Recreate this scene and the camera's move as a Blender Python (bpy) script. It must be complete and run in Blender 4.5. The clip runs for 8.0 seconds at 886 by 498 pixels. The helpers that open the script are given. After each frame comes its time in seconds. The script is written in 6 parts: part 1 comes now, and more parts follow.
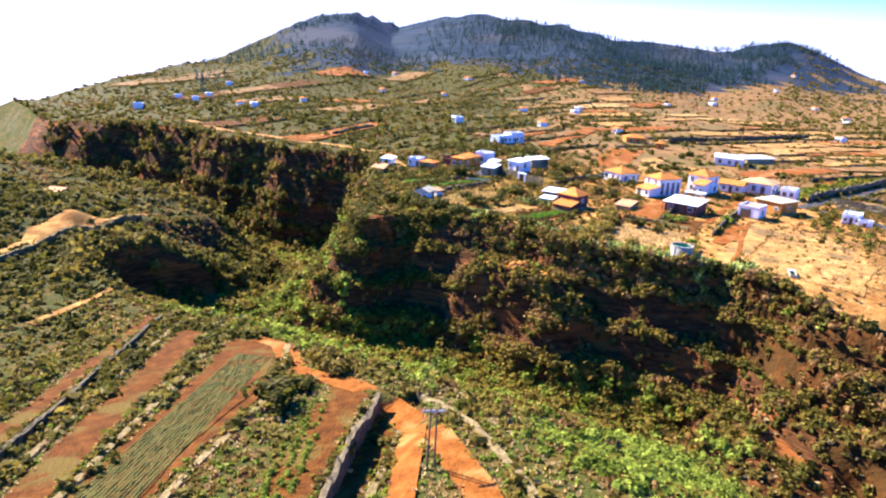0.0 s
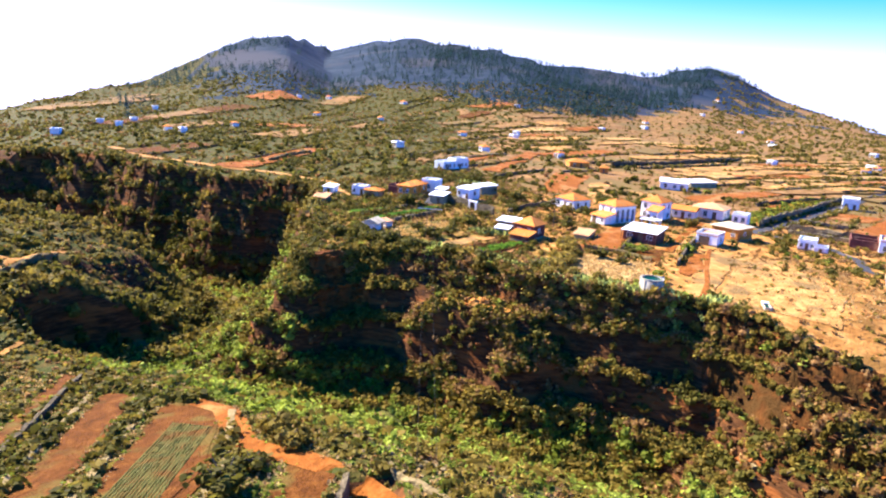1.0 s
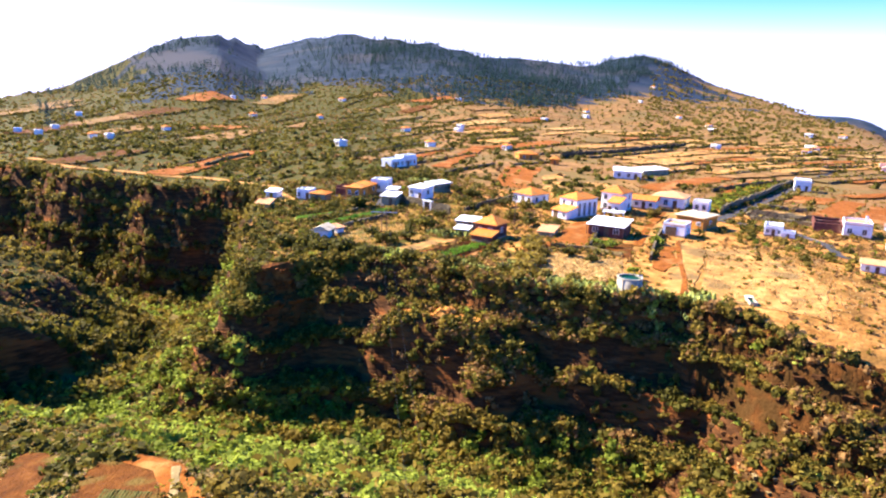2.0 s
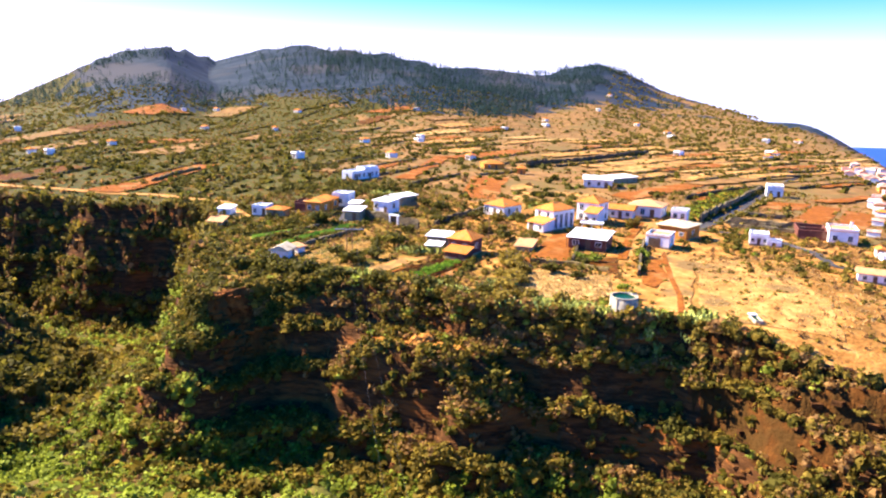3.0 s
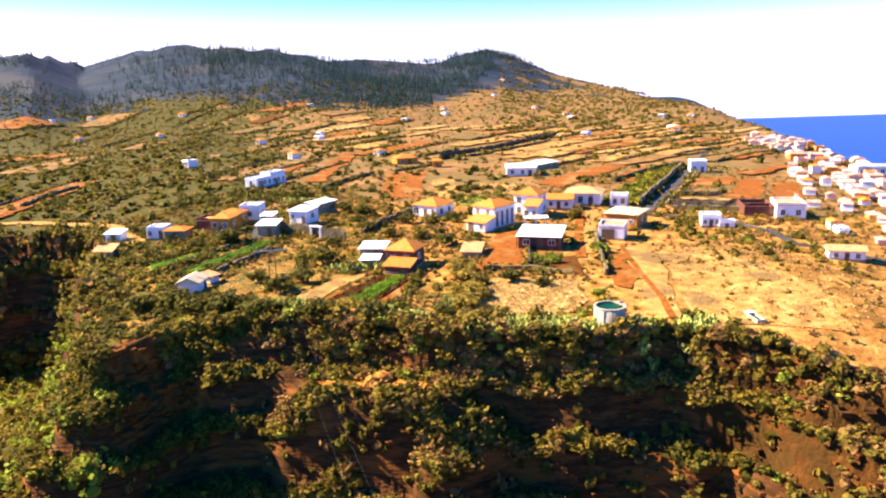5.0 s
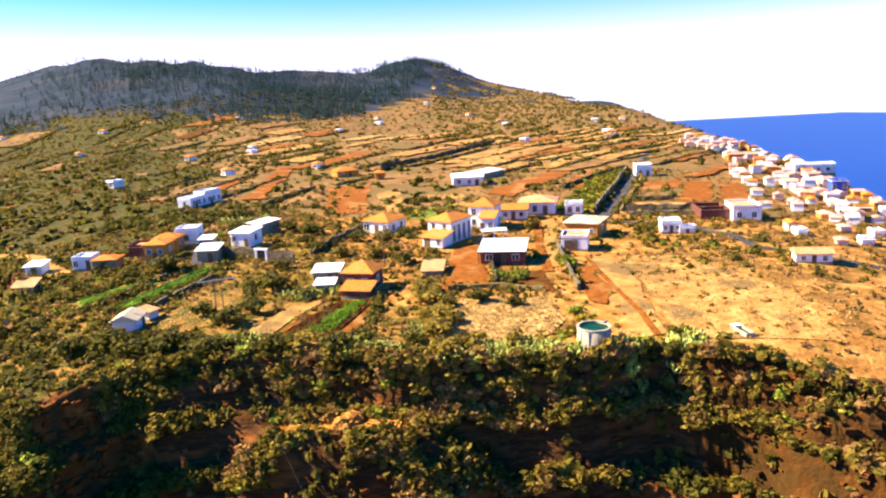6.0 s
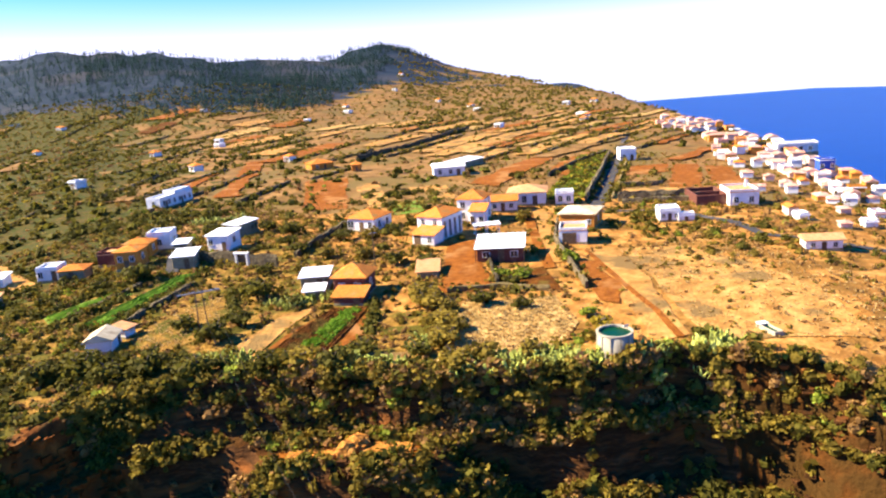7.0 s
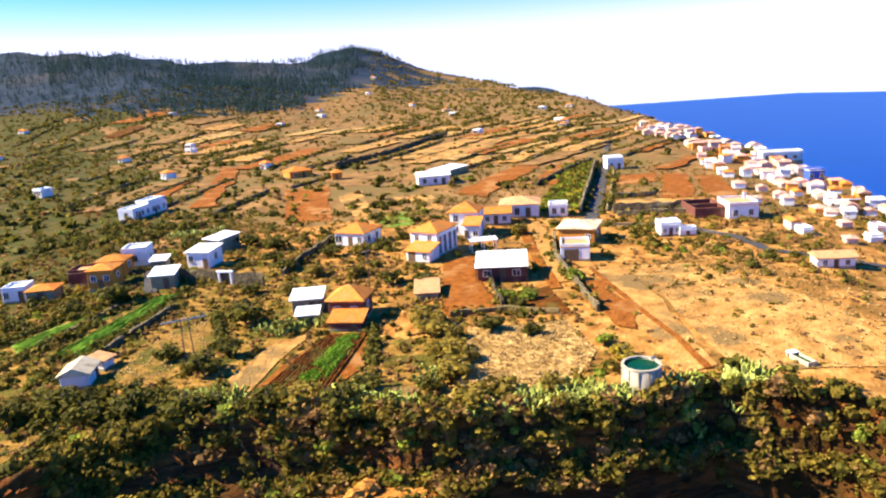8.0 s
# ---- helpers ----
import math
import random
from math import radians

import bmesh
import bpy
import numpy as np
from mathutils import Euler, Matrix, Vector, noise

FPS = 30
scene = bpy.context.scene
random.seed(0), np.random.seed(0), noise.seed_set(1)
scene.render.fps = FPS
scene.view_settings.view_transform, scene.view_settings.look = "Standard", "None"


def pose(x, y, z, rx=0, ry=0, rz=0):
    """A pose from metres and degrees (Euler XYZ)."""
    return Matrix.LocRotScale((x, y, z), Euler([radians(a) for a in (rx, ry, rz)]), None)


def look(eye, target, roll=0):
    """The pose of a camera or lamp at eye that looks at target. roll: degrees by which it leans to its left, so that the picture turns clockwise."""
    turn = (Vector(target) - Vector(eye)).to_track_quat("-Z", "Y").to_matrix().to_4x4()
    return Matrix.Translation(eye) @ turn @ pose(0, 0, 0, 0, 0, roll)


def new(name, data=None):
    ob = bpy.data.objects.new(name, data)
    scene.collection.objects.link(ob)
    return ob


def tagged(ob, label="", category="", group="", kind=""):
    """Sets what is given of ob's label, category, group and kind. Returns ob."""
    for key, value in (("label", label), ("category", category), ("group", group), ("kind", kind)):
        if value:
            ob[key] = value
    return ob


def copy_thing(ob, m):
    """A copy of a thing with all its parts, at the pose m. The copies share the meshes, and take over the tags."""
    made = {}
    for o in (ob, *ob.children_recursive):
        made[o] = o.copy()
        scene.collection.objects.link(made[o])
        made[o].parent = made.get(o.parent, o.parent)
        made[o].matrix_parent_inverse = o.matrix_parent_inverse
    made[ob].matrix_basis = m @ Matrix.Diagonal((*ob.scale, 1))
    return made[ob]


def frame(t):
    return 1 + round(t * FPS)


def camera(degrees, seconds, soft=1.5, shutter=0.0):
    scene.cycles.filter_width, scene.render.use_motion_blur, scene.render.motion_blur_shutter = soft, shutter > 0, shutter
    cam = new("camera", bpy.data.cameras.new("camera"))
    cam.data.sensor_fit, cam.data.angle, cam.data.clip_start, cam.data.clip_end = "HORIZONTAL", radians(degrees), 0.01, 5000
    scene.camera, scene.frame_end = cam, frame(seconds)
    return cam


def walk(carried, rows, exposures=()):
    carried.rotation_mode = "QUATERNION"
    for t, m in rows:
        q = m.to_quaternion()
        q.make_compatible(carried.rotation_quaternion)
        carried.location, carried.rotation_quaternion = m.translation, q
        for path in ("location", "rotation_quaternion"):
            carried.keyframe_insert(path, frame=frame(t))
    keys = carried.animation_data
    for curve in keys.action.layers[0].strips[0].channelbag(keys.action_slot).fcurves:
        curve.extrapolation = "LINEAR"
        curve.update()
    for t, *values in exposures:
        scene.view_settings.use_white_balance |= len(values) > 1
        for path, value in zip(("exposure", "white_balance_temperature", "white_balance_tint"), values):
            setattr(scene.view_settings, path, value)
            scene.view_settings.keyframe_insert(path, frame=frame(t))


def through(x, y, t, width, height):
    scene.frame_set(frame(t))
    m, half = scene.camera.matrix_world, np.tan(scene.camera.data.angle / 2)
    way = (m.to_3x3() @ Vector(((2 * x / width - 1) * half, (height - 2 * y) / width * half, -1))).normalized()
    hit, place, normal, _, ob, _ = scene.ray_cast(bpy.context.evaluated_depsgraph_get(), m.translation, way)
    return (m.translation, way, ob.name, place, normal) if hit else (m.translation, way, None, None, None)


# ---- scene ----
# ---- camera ----
cam = camera(63.0, 8.0, soft=2.15)
# seconds, x, y, z, and the turns about x, y and z
ROWS = [
    (0.0, -3.99, 9.43, 37.35, 74.62, -3.51, -3.91),
    (0.5, -5.46, 15.10, 37.05, 75.49, -4.82, -6.35),
    (1.0, -6.83, 20.08, 36.92, 76.76, -3.75, -9.22),
    (1.5, -7.83, 25.27, 36.74, 76.40, -2.55, -12.04),
    (3.0, -6.91, 42.81, 34.93, 77.56, -1.42, -17.63),
    (3.5, -6.98, 47.87, 34.54, 77.70, -0.75, -19.82),
    (4.0, -6.87, 52.48, 34.32, 77.47, -0.06, -22.09),
    (5.5, -7.24, 66.11, 34.66, 76.98, 2.38, -28.90),
    (6.0, -7.17, 70.37, 34.77, 77.28, 2.95, -31.89),
    (6.5, -6.85, 74.66, 35.03, 76.61, 4.12, -34.08),
    (7.0, -6.61, 78.54, 35.44, 76.00, 4.28, -34.65),
    (7.5, -6.68, 82.52, 36.09, 76.06, 4.10, -35.30),
    (8.0, -6.47, 86.37, 36.70, 76.05, 3.87, -37.01),
]
walk(cam, [(t, pose(x, y, z, rx, ry, rz)) for t, x, y, z, rx, ry, rz in ROWS], exposures=[(0.0, 1.98, 5300, 16), (1.5, 2.0, 5550, 16), (4.0, 2.04, 6450, 16), (5.5, 1.88, 6700, 14), (8.0, 1.64, 6120, 8)])

# ---- light ----
SUN_BEARING, SUN_HEIGHT = -50.0, 37.0
world = bpy.data.worlds.new("daylight")
scene.world = world
world.use_nodes = True
nodes, links = world.node_tree.nodes, world.node_tree.links
sky = nodes.new("ShaderNodeTexSky")
sky.sky_type, sky.sun_disc = "NISHITA", False
sky.sun_elevation, sky.sun_rotation = radians(SUN_HEIGHT), radians(SUN_BEARING)
sky.altitude, sky.air_density, sky.dust_density, sky.ozone_density = 300, 1.0, 0.35, 3.0
# below the horizon the haze over the sea goes on as it is at the horizon
where = nodes.new("ShaderNodeTexCoord")
split, join, low = nodes.new("ShaderNodeSeparateXYZ"), nodes.new("ShaderNodeCombineXYZ"), nodes.new("ShaderNodeMath")
low.operation, low.inputs[1].default_value = "MAXIMUM", 0.05
links.new(where.outputs["Generated"], split.inputs[0])
links.new(split.outputs["X"], join.inputs["X"])
links.new(split.outputs["Y"], join.inputs["Y"])
links.new(split.outputs["Z"], low.inputs[0])
links.new(low.outputs[0], join.inputs["Z"])
links.new(join.outputs[0], sky.inputs["Vector"])
deep = nodes.new("ShaderNodeHueSaturation")
deep.inputs["Saturation"].default_value = 1.8
tint = nodes.new("ShaderNodeMixRGB")
tint.blend_type, tint.inputs["Fac"].default_value, tint.inputs["Color2"].default_value = "MULTIPLY", 1.0, (1.08, 0.72, 1.16, 1)
links.new(sky.outputs[0], deep.inputs["Color"])
links.new(deep.outputs[0], tint.inputs["Color1"])
links.new(tint.outputs[0], nodes["Background"].inputs["Color"])
nodes["Background"].inputs["Strength"].default_value = 0.085
sun_lamp = bpy.data.lights.new("sun", "SUN")
sun_lamp.energy, sun_lamp.angle, sun_lamp.color = 5.6, radians(0.6), (1.0, 0.86, 0.62)
sun = new("sun", sun_lamp)
sun.matrix_world = look((0, 0, 0), (-math.sin(radians(SUN_BEARING)) * math.cos(radians(SUN_HEIGHT)), -math.cos(radians(SUN_BEARING)) * math.cos(radians(SUN_HEIGHT)), -math.sin(radians(SUN_HEIGHT))))


# ---- materials ----
def material(name, colours, scale=1.0, detail=6.0, rough=0.9, bump=0.3, bump_scale=None, metal=0.0, patch=0.0, patch_colour=None, patch_scale=0.1, vary=0.0, spec=0.06, layers=False):
    """A grained surface: two noise scales between the colours, patches of a further colour, relief, and a shift from piece to piece."""
    m = bpy.data.materials.new(name)
    m.use_nodes = True
    n, l = m.node_tree.nodes, m.node_tree.links
    p = n["Principled BSDF"]
    p.inputs["Roughness"].default_value, p.inputs["Metallic"].default_value = rough, metal
    p.inputs["Specular IOR Level"].default_value = spec
    co = n.new("ShaderNodeNewGeometry")
    place = co.outputs["Position"]
    if layers:
        flat = n.new("ShaderNodeVectorMath")
        flat.operation, flat.inputs[1].default_value = "MULTIPLY", (0.35, 0.35, 1.9)
        l.new(place, flat.inputs[0])
        place = flat.outputs[0]
    fine = n.new("ShaderNodeTexNoise")
    fine.inputs["Scale"].default_value, fine.inputs["Detail"].default_value, fine.inputs["Roughness"].default_value = scale, detail, 0.65
    l.new(place, fine.inputs["Vector"])
    ramp = n.new("ShaderNodeValToRGB")
    while len(ramp.color_ramp.elements) < len(colours):
        ramp.color_ramp.elements.new(0.5)
    for i, (e, c) in enumerate(zip(ramp.color_ramp.elements, colours)):
        e.position, e.color = 0.3 + 0.4 * i / max(1, len(colours) - 1), (*c, 1)
    l.new(fine.outputs["Fac"], ramp.inputs["Fac"])
    colour = ramp.outputs["Color"]
    if patch_colour:
        broad, cut, mix = n.new("ShaderNodeTexNoise"), n.new("ShaderNodeValToRGB"), n.new("ShaderNodeMixRGB")
        broad.inputs["Scale"].default_value, broad.inputs["Detail"].default_value = patch_scale, 7
        l.new(place, broad.inputs["Vector"])
        cut.color_ramp.elements[0].position, cut.color_ramp.elements[1].position = 0.62 - patch * 0.3, 0.72 - patch * 0.3
        l.new(broad.outputs["Fac"], cut.inputs["Fac"])
        l.new(cut.outputs["Color"], mix.inputs["Fac"])
        l.new(colour, mix.inputs["Color1"])
        mix.inputs["Color2"].default_value = (*patch_colour, 1)
        colour = mix.outputs["Color"]
    if vary:
        info, hsv, add = n.new("ShaderNodeObjectInfo"), n.new("ShaderNodeHueSaturation"), n.new("ShaderNodeMapRange")
        isle = n.new("ShaderNodeNewGeometry")
        both = n.new("ShaderNodeMath")
        both.operation = "ADD"
        wrap = n.new("ShaderNodeMath")
        wrap.operation = "FRACT"
        l.new(info.outputs["Random"], both.inputs[0])
        l.new(isle.outputs["Random Per Island"], both.inputs[1])
        l.new(both.outputs[0], wrap.inputs[0])
        add.inputs["To Min"].default_value, add.inputs["To Max"].default_value = 1 - vary, 1 + vary
        l.new(wrap.outputs[0], add.inputs["Value"])
        l.new(add.outputs[0], hsv.inputs["Value"])
        l.new(colour, hsv.inputs["Color"])
        colour = hsv.outputs["Color"]
    l.new(colour, p.inputs["Base Color"])
    if bump:
        b, bn = n.new("ShaderNodeBump"), n.new("ShaderNodeTexNoise")
        bn.inputs["Scale"].default_value, bn.inputs["Detail"].default_value = bump_scale or scale * 2, 5
        l.new(place, bn.inputs["Vector"])
        l.new(bn.outputs["Fac"], b.inputs["Height"])
        b.inputs["Strength"].default_value, b.inputs["Distance"].default_value = bump, 0.3
        l.new(b.outputs["Normal"], p.inputs["Normal"])
    return m


WHITE = material("white_render", [(0.66, 0.64, 0.6), (0.8, 0.79, 0.76)], 0.8, bump=0.05, patch=0.05, patch_colour=(0.5, 0.46, 0.4), patch_scale=0.5, vary=0.05)
PINK = material("pale_pink_render", [(0.56, 0.36, 0.28), (0.68, 0.47, 0.38)], 0.8, bump=0.05, patch=0.1, patch_colour=(0.45, 0.3, 0.22), patch_scale=0.5, vary=0.06)
BLUE_WALL = material("blue_render", [(0.03, 0.07, 0.35), (0.06, 0.12, 0.45)], 0.8, bump=0.05)
OCHRE = material("ochre_render", [(0.45, 0.17, 0.0275), (0.58, 0.25, 0.044)], 0.7, bump=0.08, patch=0.2, patch_colour=(0.36, 0.15, 0.033), patch_scale=0.4)
BROWN_WALL = material("dark_red_render", [(0.1, 0.04, 0.03), (0.16, 0.06, 0.04)], 0.8, bump=0.1, patch=0.2, patch_colour=(0.2, 0.11, 0.07), patch_scale=0.5)
BARE = material("bare_block_wall", [(0.2, 0.17, 0.098), (0.32, 0.28, 0.161)], 1.2, bump=0.3, patch=0.2, patch_colour=(0.12, 0.1, 0.056), patch_scale=0.6, vary=0.1)
ROOF = material("clay_tile_roof", [(0.45, 0.13, 0.022), (0.66, 0.25, 0.044)], 2.2, bump=0.5, patch=0.25, patch_colour=(0.36, 0.2, 0.0605), patch_scale=0.6, vary=0.12)
OLD_ROOF = material("bleached_tile_roof", [(0.46, 0.215, 0.085), (0.64, 0.35, 0.16)], 2.0, bump=0.4, patch=0.25, patch_colour=(0.42, 0.22, 0.1), patch_scale=0.5, vary=0.12)
PINK_ROOF = material("faded_pink_tile_roof", [(0.44, 0.2, 0.13), (0.62, 0.35, 0.25)], 2.0, bump=0.4, patch=0.25, patch_colour=(0.6, 0.44, 0.34), patch_scale=0.5, vary=0.18)
SHEET = material("white_sheet_roof", [(0.7, 0.7, 0.7), (0.82, 0.82, 0.82)], 0.5, rough=0.5, bump=0.05, patch=0.05, patch_colour=(0.5, 0.45, 0.4), patch_scale=0.4, vary=0.04)
GLASS = material("dark_window_glass", [(0.02, 0.025, 0.03), (0.05, 0.055, 0.06)], 0.4, rough=0.12, bump=0.0, spec=0.6)
WOOD = material("weathered_wood", [(0.09, 0.055, 0.03), (0.18, 0.12, 0.07)], 3.0, bump=0.3, vary=0.1)
METAL = material("dull_metal", [(0.3, 0.3, 0.3), (0.45, 0.45, 0.45)], 2.0, rough=0.5, metal=0.8, bump=0.1)
CABLE = material("black_cable", [(0.02, 0.02, 0.02), (0.04, 0.04, 0.04)], 3.0, bump=0.0)
CREAM_ROOF = material("cream_sheet_roof", [(0.46, 0.36, 0.2), (0.66, 0.56, 0.36)], 0.9, bump=0.1, patch=0.25, patch_colour=(0.34, 0.25, 0.14), patch_scale=0.5)
CONCRETE = material("stained_concrete", [(0.3, 0.255, 0.18), (0.44, 0.385, 0.28)], 0.9, bump=0.2, patch=0.25, patch_colour=(0.24, 0.2, 0.14), patch_scale=0.7)
POND = material("green_tank_water", [(0.002, 0.032, 0.012), (0.004, 0.05, 0.018)], 0.6, rough=0.35, bump=0.05, bump_scale=2.0, spec=0.12)
DRYSTONE = material("dry_stone", [(0.045, 0.035, 0.0196), (0.12, 0.09, 0.049), (0.2, 0.16, 0.084)], 1.8, bump=0.9, bump_scale=3.0, vary=0.3)
PALE_STONE = material("pale_stone", [(0.14, 0.1, 0.04), (0.29, 0.21, 0.085)], 1.8, bump=0.7, bump_scale=3.0, vary=0.3)
ROCK = material("gorge_rock", [(0.024, 0.011, 0.004), (0.07, 0.029, 0.009), (0.16, 0.066, 0.02)], 1.1, detail=12, bump=1.0, bump_scale=1.8, patch=0.3, patch_colour=(0.2, 0.066, 0.014), patch_scale=0.3, layers=True)
RED_ROCK = material("red_gorge_rock", [(0.06, 0.02, 0.005), (0.16, 0.052, 0.01), (0.3, 0.11, 0.022)], 0.6, detail=11, bump=1.0, bump_scale=1.2, patch=0.4, patch_colour=(0.07, 0.04, 0.012), patch_scale=0.3)
DRY = material("dry_shelf_ground", [(0.18, 0.066, 0.01), (0.37, 0.17, 0.036), (0.55, 0.31, 0.085)], 0.4, detail=13, bump=0.8, bump_scale=1.8, patch=0.45, patch_colour=(0.2, 0.098, 0.02), patch_scale=0.17)
FLOOR = material("gorge_floor_earth", [(0.05, 0.037, 0.01), (0.11, 0.078, 0.02), (0.18, 0.12, 0.03)], 0.5, bump=0.6, patch=0.5, patch_colour=(0.075, 0.075, 0.014), patch_scale=0.12)
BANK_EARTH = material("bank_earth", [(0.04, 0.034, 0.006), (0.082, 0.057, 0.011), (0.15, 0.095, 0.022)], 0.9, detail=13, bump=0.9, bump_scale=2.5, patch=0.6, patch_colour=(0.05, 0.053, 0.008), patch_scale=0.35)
SLOPE = material("terraced_slope", [(0.085, 0.055, 0.014), (0.2, 0.105, 0.032), (0.34, 0.19, 0.064)], 0.16, detail=10, bump=0.5, bump_scale=0.5, patch=0.42, patch_colour=(0.15, 0.1, 0.03), patch_scale=0.04)
# dark woodland colours, blued so that distance haze is painted into the base
HAZED_FOREST = material("wooded_mountain_haze_blue", [(0.010, 0.018, 0.029), (0.019, 0.031, 0.046), (0.04, 0.05, 0.066)], 0.03, detail=12, bump=0.8, bump_scale=0.06, patch=0.3, patch_colour=(0.048, 0.048, 0.054), patch_scale=0.007)
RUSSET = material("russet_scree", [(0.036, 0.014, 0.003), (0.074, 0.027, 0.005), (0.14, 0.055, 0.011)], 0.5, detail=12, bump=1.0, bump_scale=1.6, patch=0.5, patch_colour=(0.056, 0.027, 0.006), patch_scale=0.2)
SOIL = material("tilled_red_soil", [(0.13, 0.038, 0.005), (0.22, 0.07, 0.009), (0.31, 0.11, 0.017)], 0.8, detail=10, bump=0.8, bump_scale=3.0, patch=0.25, patch_colour=(0.32, 0.15, 0.045), patch_scale=0.15)
DARK_SOIL = material("dark_tilled_soil", [(0.055, 0.018, 0.002), (0.1, 0.033, 0.0035), (0.16, 0.06, 0.008)], 0.7, detail=13, bump=0.9, bump_scale=3.0, patch=0.3, patch_colour=(0.11, 0.07, 0.012), patch_scale=0.22)
STRAW = material("dry_straw_field", [(0.2, 0.105, 0.026), (0.4, 0.24, 0.072), (0.62, 0.42, 0.16)], 1.1, detail=12, bump=0.9, bump_scale=3.0, patch=0.35, patch_colour=(0.2, 0.12, 0.035), patch_scale=0.3)
GOLD_GRASS = material("golden_grass_field", [(0.12, 0.064, 0.01), (0.25, 0.132, 0.024), (0.39, 0.225, 0.05)], 0.8, detail=12, bump=0.9, bump_scale=3.0, patch=0.5, patch_colour=(0.09, 0.075, 0.01), patch_scale=0.25)
TAN = material("fallow_field", [(0.2, 0.092, 0.02), (0.4, 0.2, 0.05), (0.56, 0.33, 0.1)], 0.4, detail=12, bump=0.8, bump_scale=2.0, patch=0.4, patch_colour=(0.19, 0.115, 0.038), patch_scale=0.16)
CROP = material("green_crop_field", [(0.09, 0.15, 0.016), (0.19, 0.26, 0.034)], 1.2, bump=0.8, bump_scale=4.0, patch=0.1, patch_colour=(0.26, 0.16, 0.04), patch_scale=0.2)
PALE_CROP = material("pale_green_crop", [(0.06, 0.06, 0.011), (0.115, 0.11, 0.026)], 1.2, bump=0.8, bump_scale=4.0, patch=0.15, patch_colour=(0.13, 0.06, 0.012), patch_scale=0.25)
TRACK = material("dirt_track", [(0.13, 0.038, 0.004), (0.22, 0.07, 0.008), (0.3, 0.115, 0.02)], 0.6, detail=12, bump=0.8, bump_scale=2.5, patch=0.2, patch_colour=(0.3, 0.16, 0.04), patch_scale=0.25)
PALE_TRACK = material("pale_dirt_track", [(0.28, 0.125, 0.025), (0.45, 0.24, 0.066)], 0.5, bump=0.4, patch=0.25, patch_colour=(0.3, 0.17, 0.05), patch_scale=0.2)
ASPHALT = material("worn_asphalt", [(0.045, 0.042, 0.042), (0.075, 0.07, 0.068)], 0.8, bump=0.2, patch=0.1, patch_colour=(0.14, 0.11, 0.09), patch_scale=0.2)


def leaf(name, dark, light, vary=0.4, through=0.42):
    """Foliage that lets some of the light through."""
    m = material(name, [dark, light], 0.35, detail=3, rough=0.75, bump=0.0, vary=vary, spec=0.1)
    n, l = m.node_tree.nodes, m.node_tree.links
    p, end = n["Principled BSDF"], n["Material Output"]
    thin, mix = n.new("ShaderNodeBsdfTranslucent"), n.new("ShaderNodeMixShader")
    mix.inputs["Fac"].default_value = through
    l.new(p.inputs["Base Color"].links[0].from_socket, thin.inputs["Color"])
    l.new(p.outputs[0], mix.inputs[1])
    l.new(thin.outputs[0], mix.inputs[2])
    l.new(mix.outputs[0], end.inputs["Surface"])
    return m


LEAF_DARK = leaf("dark_scrub_leaf", (0.062, 0.056, 0.007), (0.14, 0.118, 0.016))
LEAF_OLIVE = leaf("olive_scrub_leaf", (0.115, 0.083, 0.01), (0.255, 0.18, 0.027))
LEAF_GREEN = leaf("fresh_green_leaf", (0.12, 0.15, 0.012), (0.26, 0.29, 0.028))
LEAF_LUSH = leaf("lush_gorge_leaf", (0.17, 0.21, 0.018), (0.36, 0.4, 0.05))
LEAF_HEATH = leaf("heath_leaf", (0.115, 0.09, 0.014), (0.24, 0.18, 0.032))
LEAF_DRY = leaf("dry_scrub_leaf", (0.2, 0.105, 0.03), (0.36, 0.2, 0.065))
LEAF_TAWNY = leaf("tawny_bush_leaf", (0.17, 0.12, 0.014), (0.3, 0.21, 0.03))
LEAF_GOLD = leaf("yellow_broom_leaf", (0.26, 0.18, 0.014), (0.45, 0.33, 0.028))
LEAF_PINE = leaf("pine_needles", (0.012, 0.03, 0.026), (0.028, 0.055, 0.046))
LEAF_CROP = leaf("crop_leaf", (0.085, 0.17, 0.008), (0.19, 0.32, 0.024))
PAD = leaf("cactus_pad", (0.22, 0.24, 0.032), (0.5, 0.51, 0.12), 0.4, 0.12)
GRASS_DRY = leaf("dry_grass", (0.4, 0.25, 0.08), (0.6, 0.42, 0.16), 0.3)
LEDGE_ROCK = material("orange_ledge_earth", [(0.2, 0.07, 0.012), (0.42, 0.17, 0.03), (0.6, 0.3, 0.07)], 0.9, detail=10, bump=0.9, bump_scale=2.0, patch=0.2, patch_colour=(0.16, 0.07, 0.02), patch_scale=0.5)
BARK = material("grey_bark", [(0.06, 0.045, 0.035), (0.14, 0.11, 0.085)], 2.0, bump=0.6)


# ---- terrain ----
def smooth(t):
    t = np.clip(t, 0.0, 1.0)
    return t * t * (3 - 2 * t)


def lattice(ix, iy, seed):
    h = (ix * 374761393 + iy * 668265263 + seed * 2147483647 // 7) & 0xFFFFFFFF
    h = ((h ^ (h >> 13)) * 1274126177) & 0xFFFFFFFF
    return ((h ^ (h >> 16)) & 0xFFFF) / 65535.0


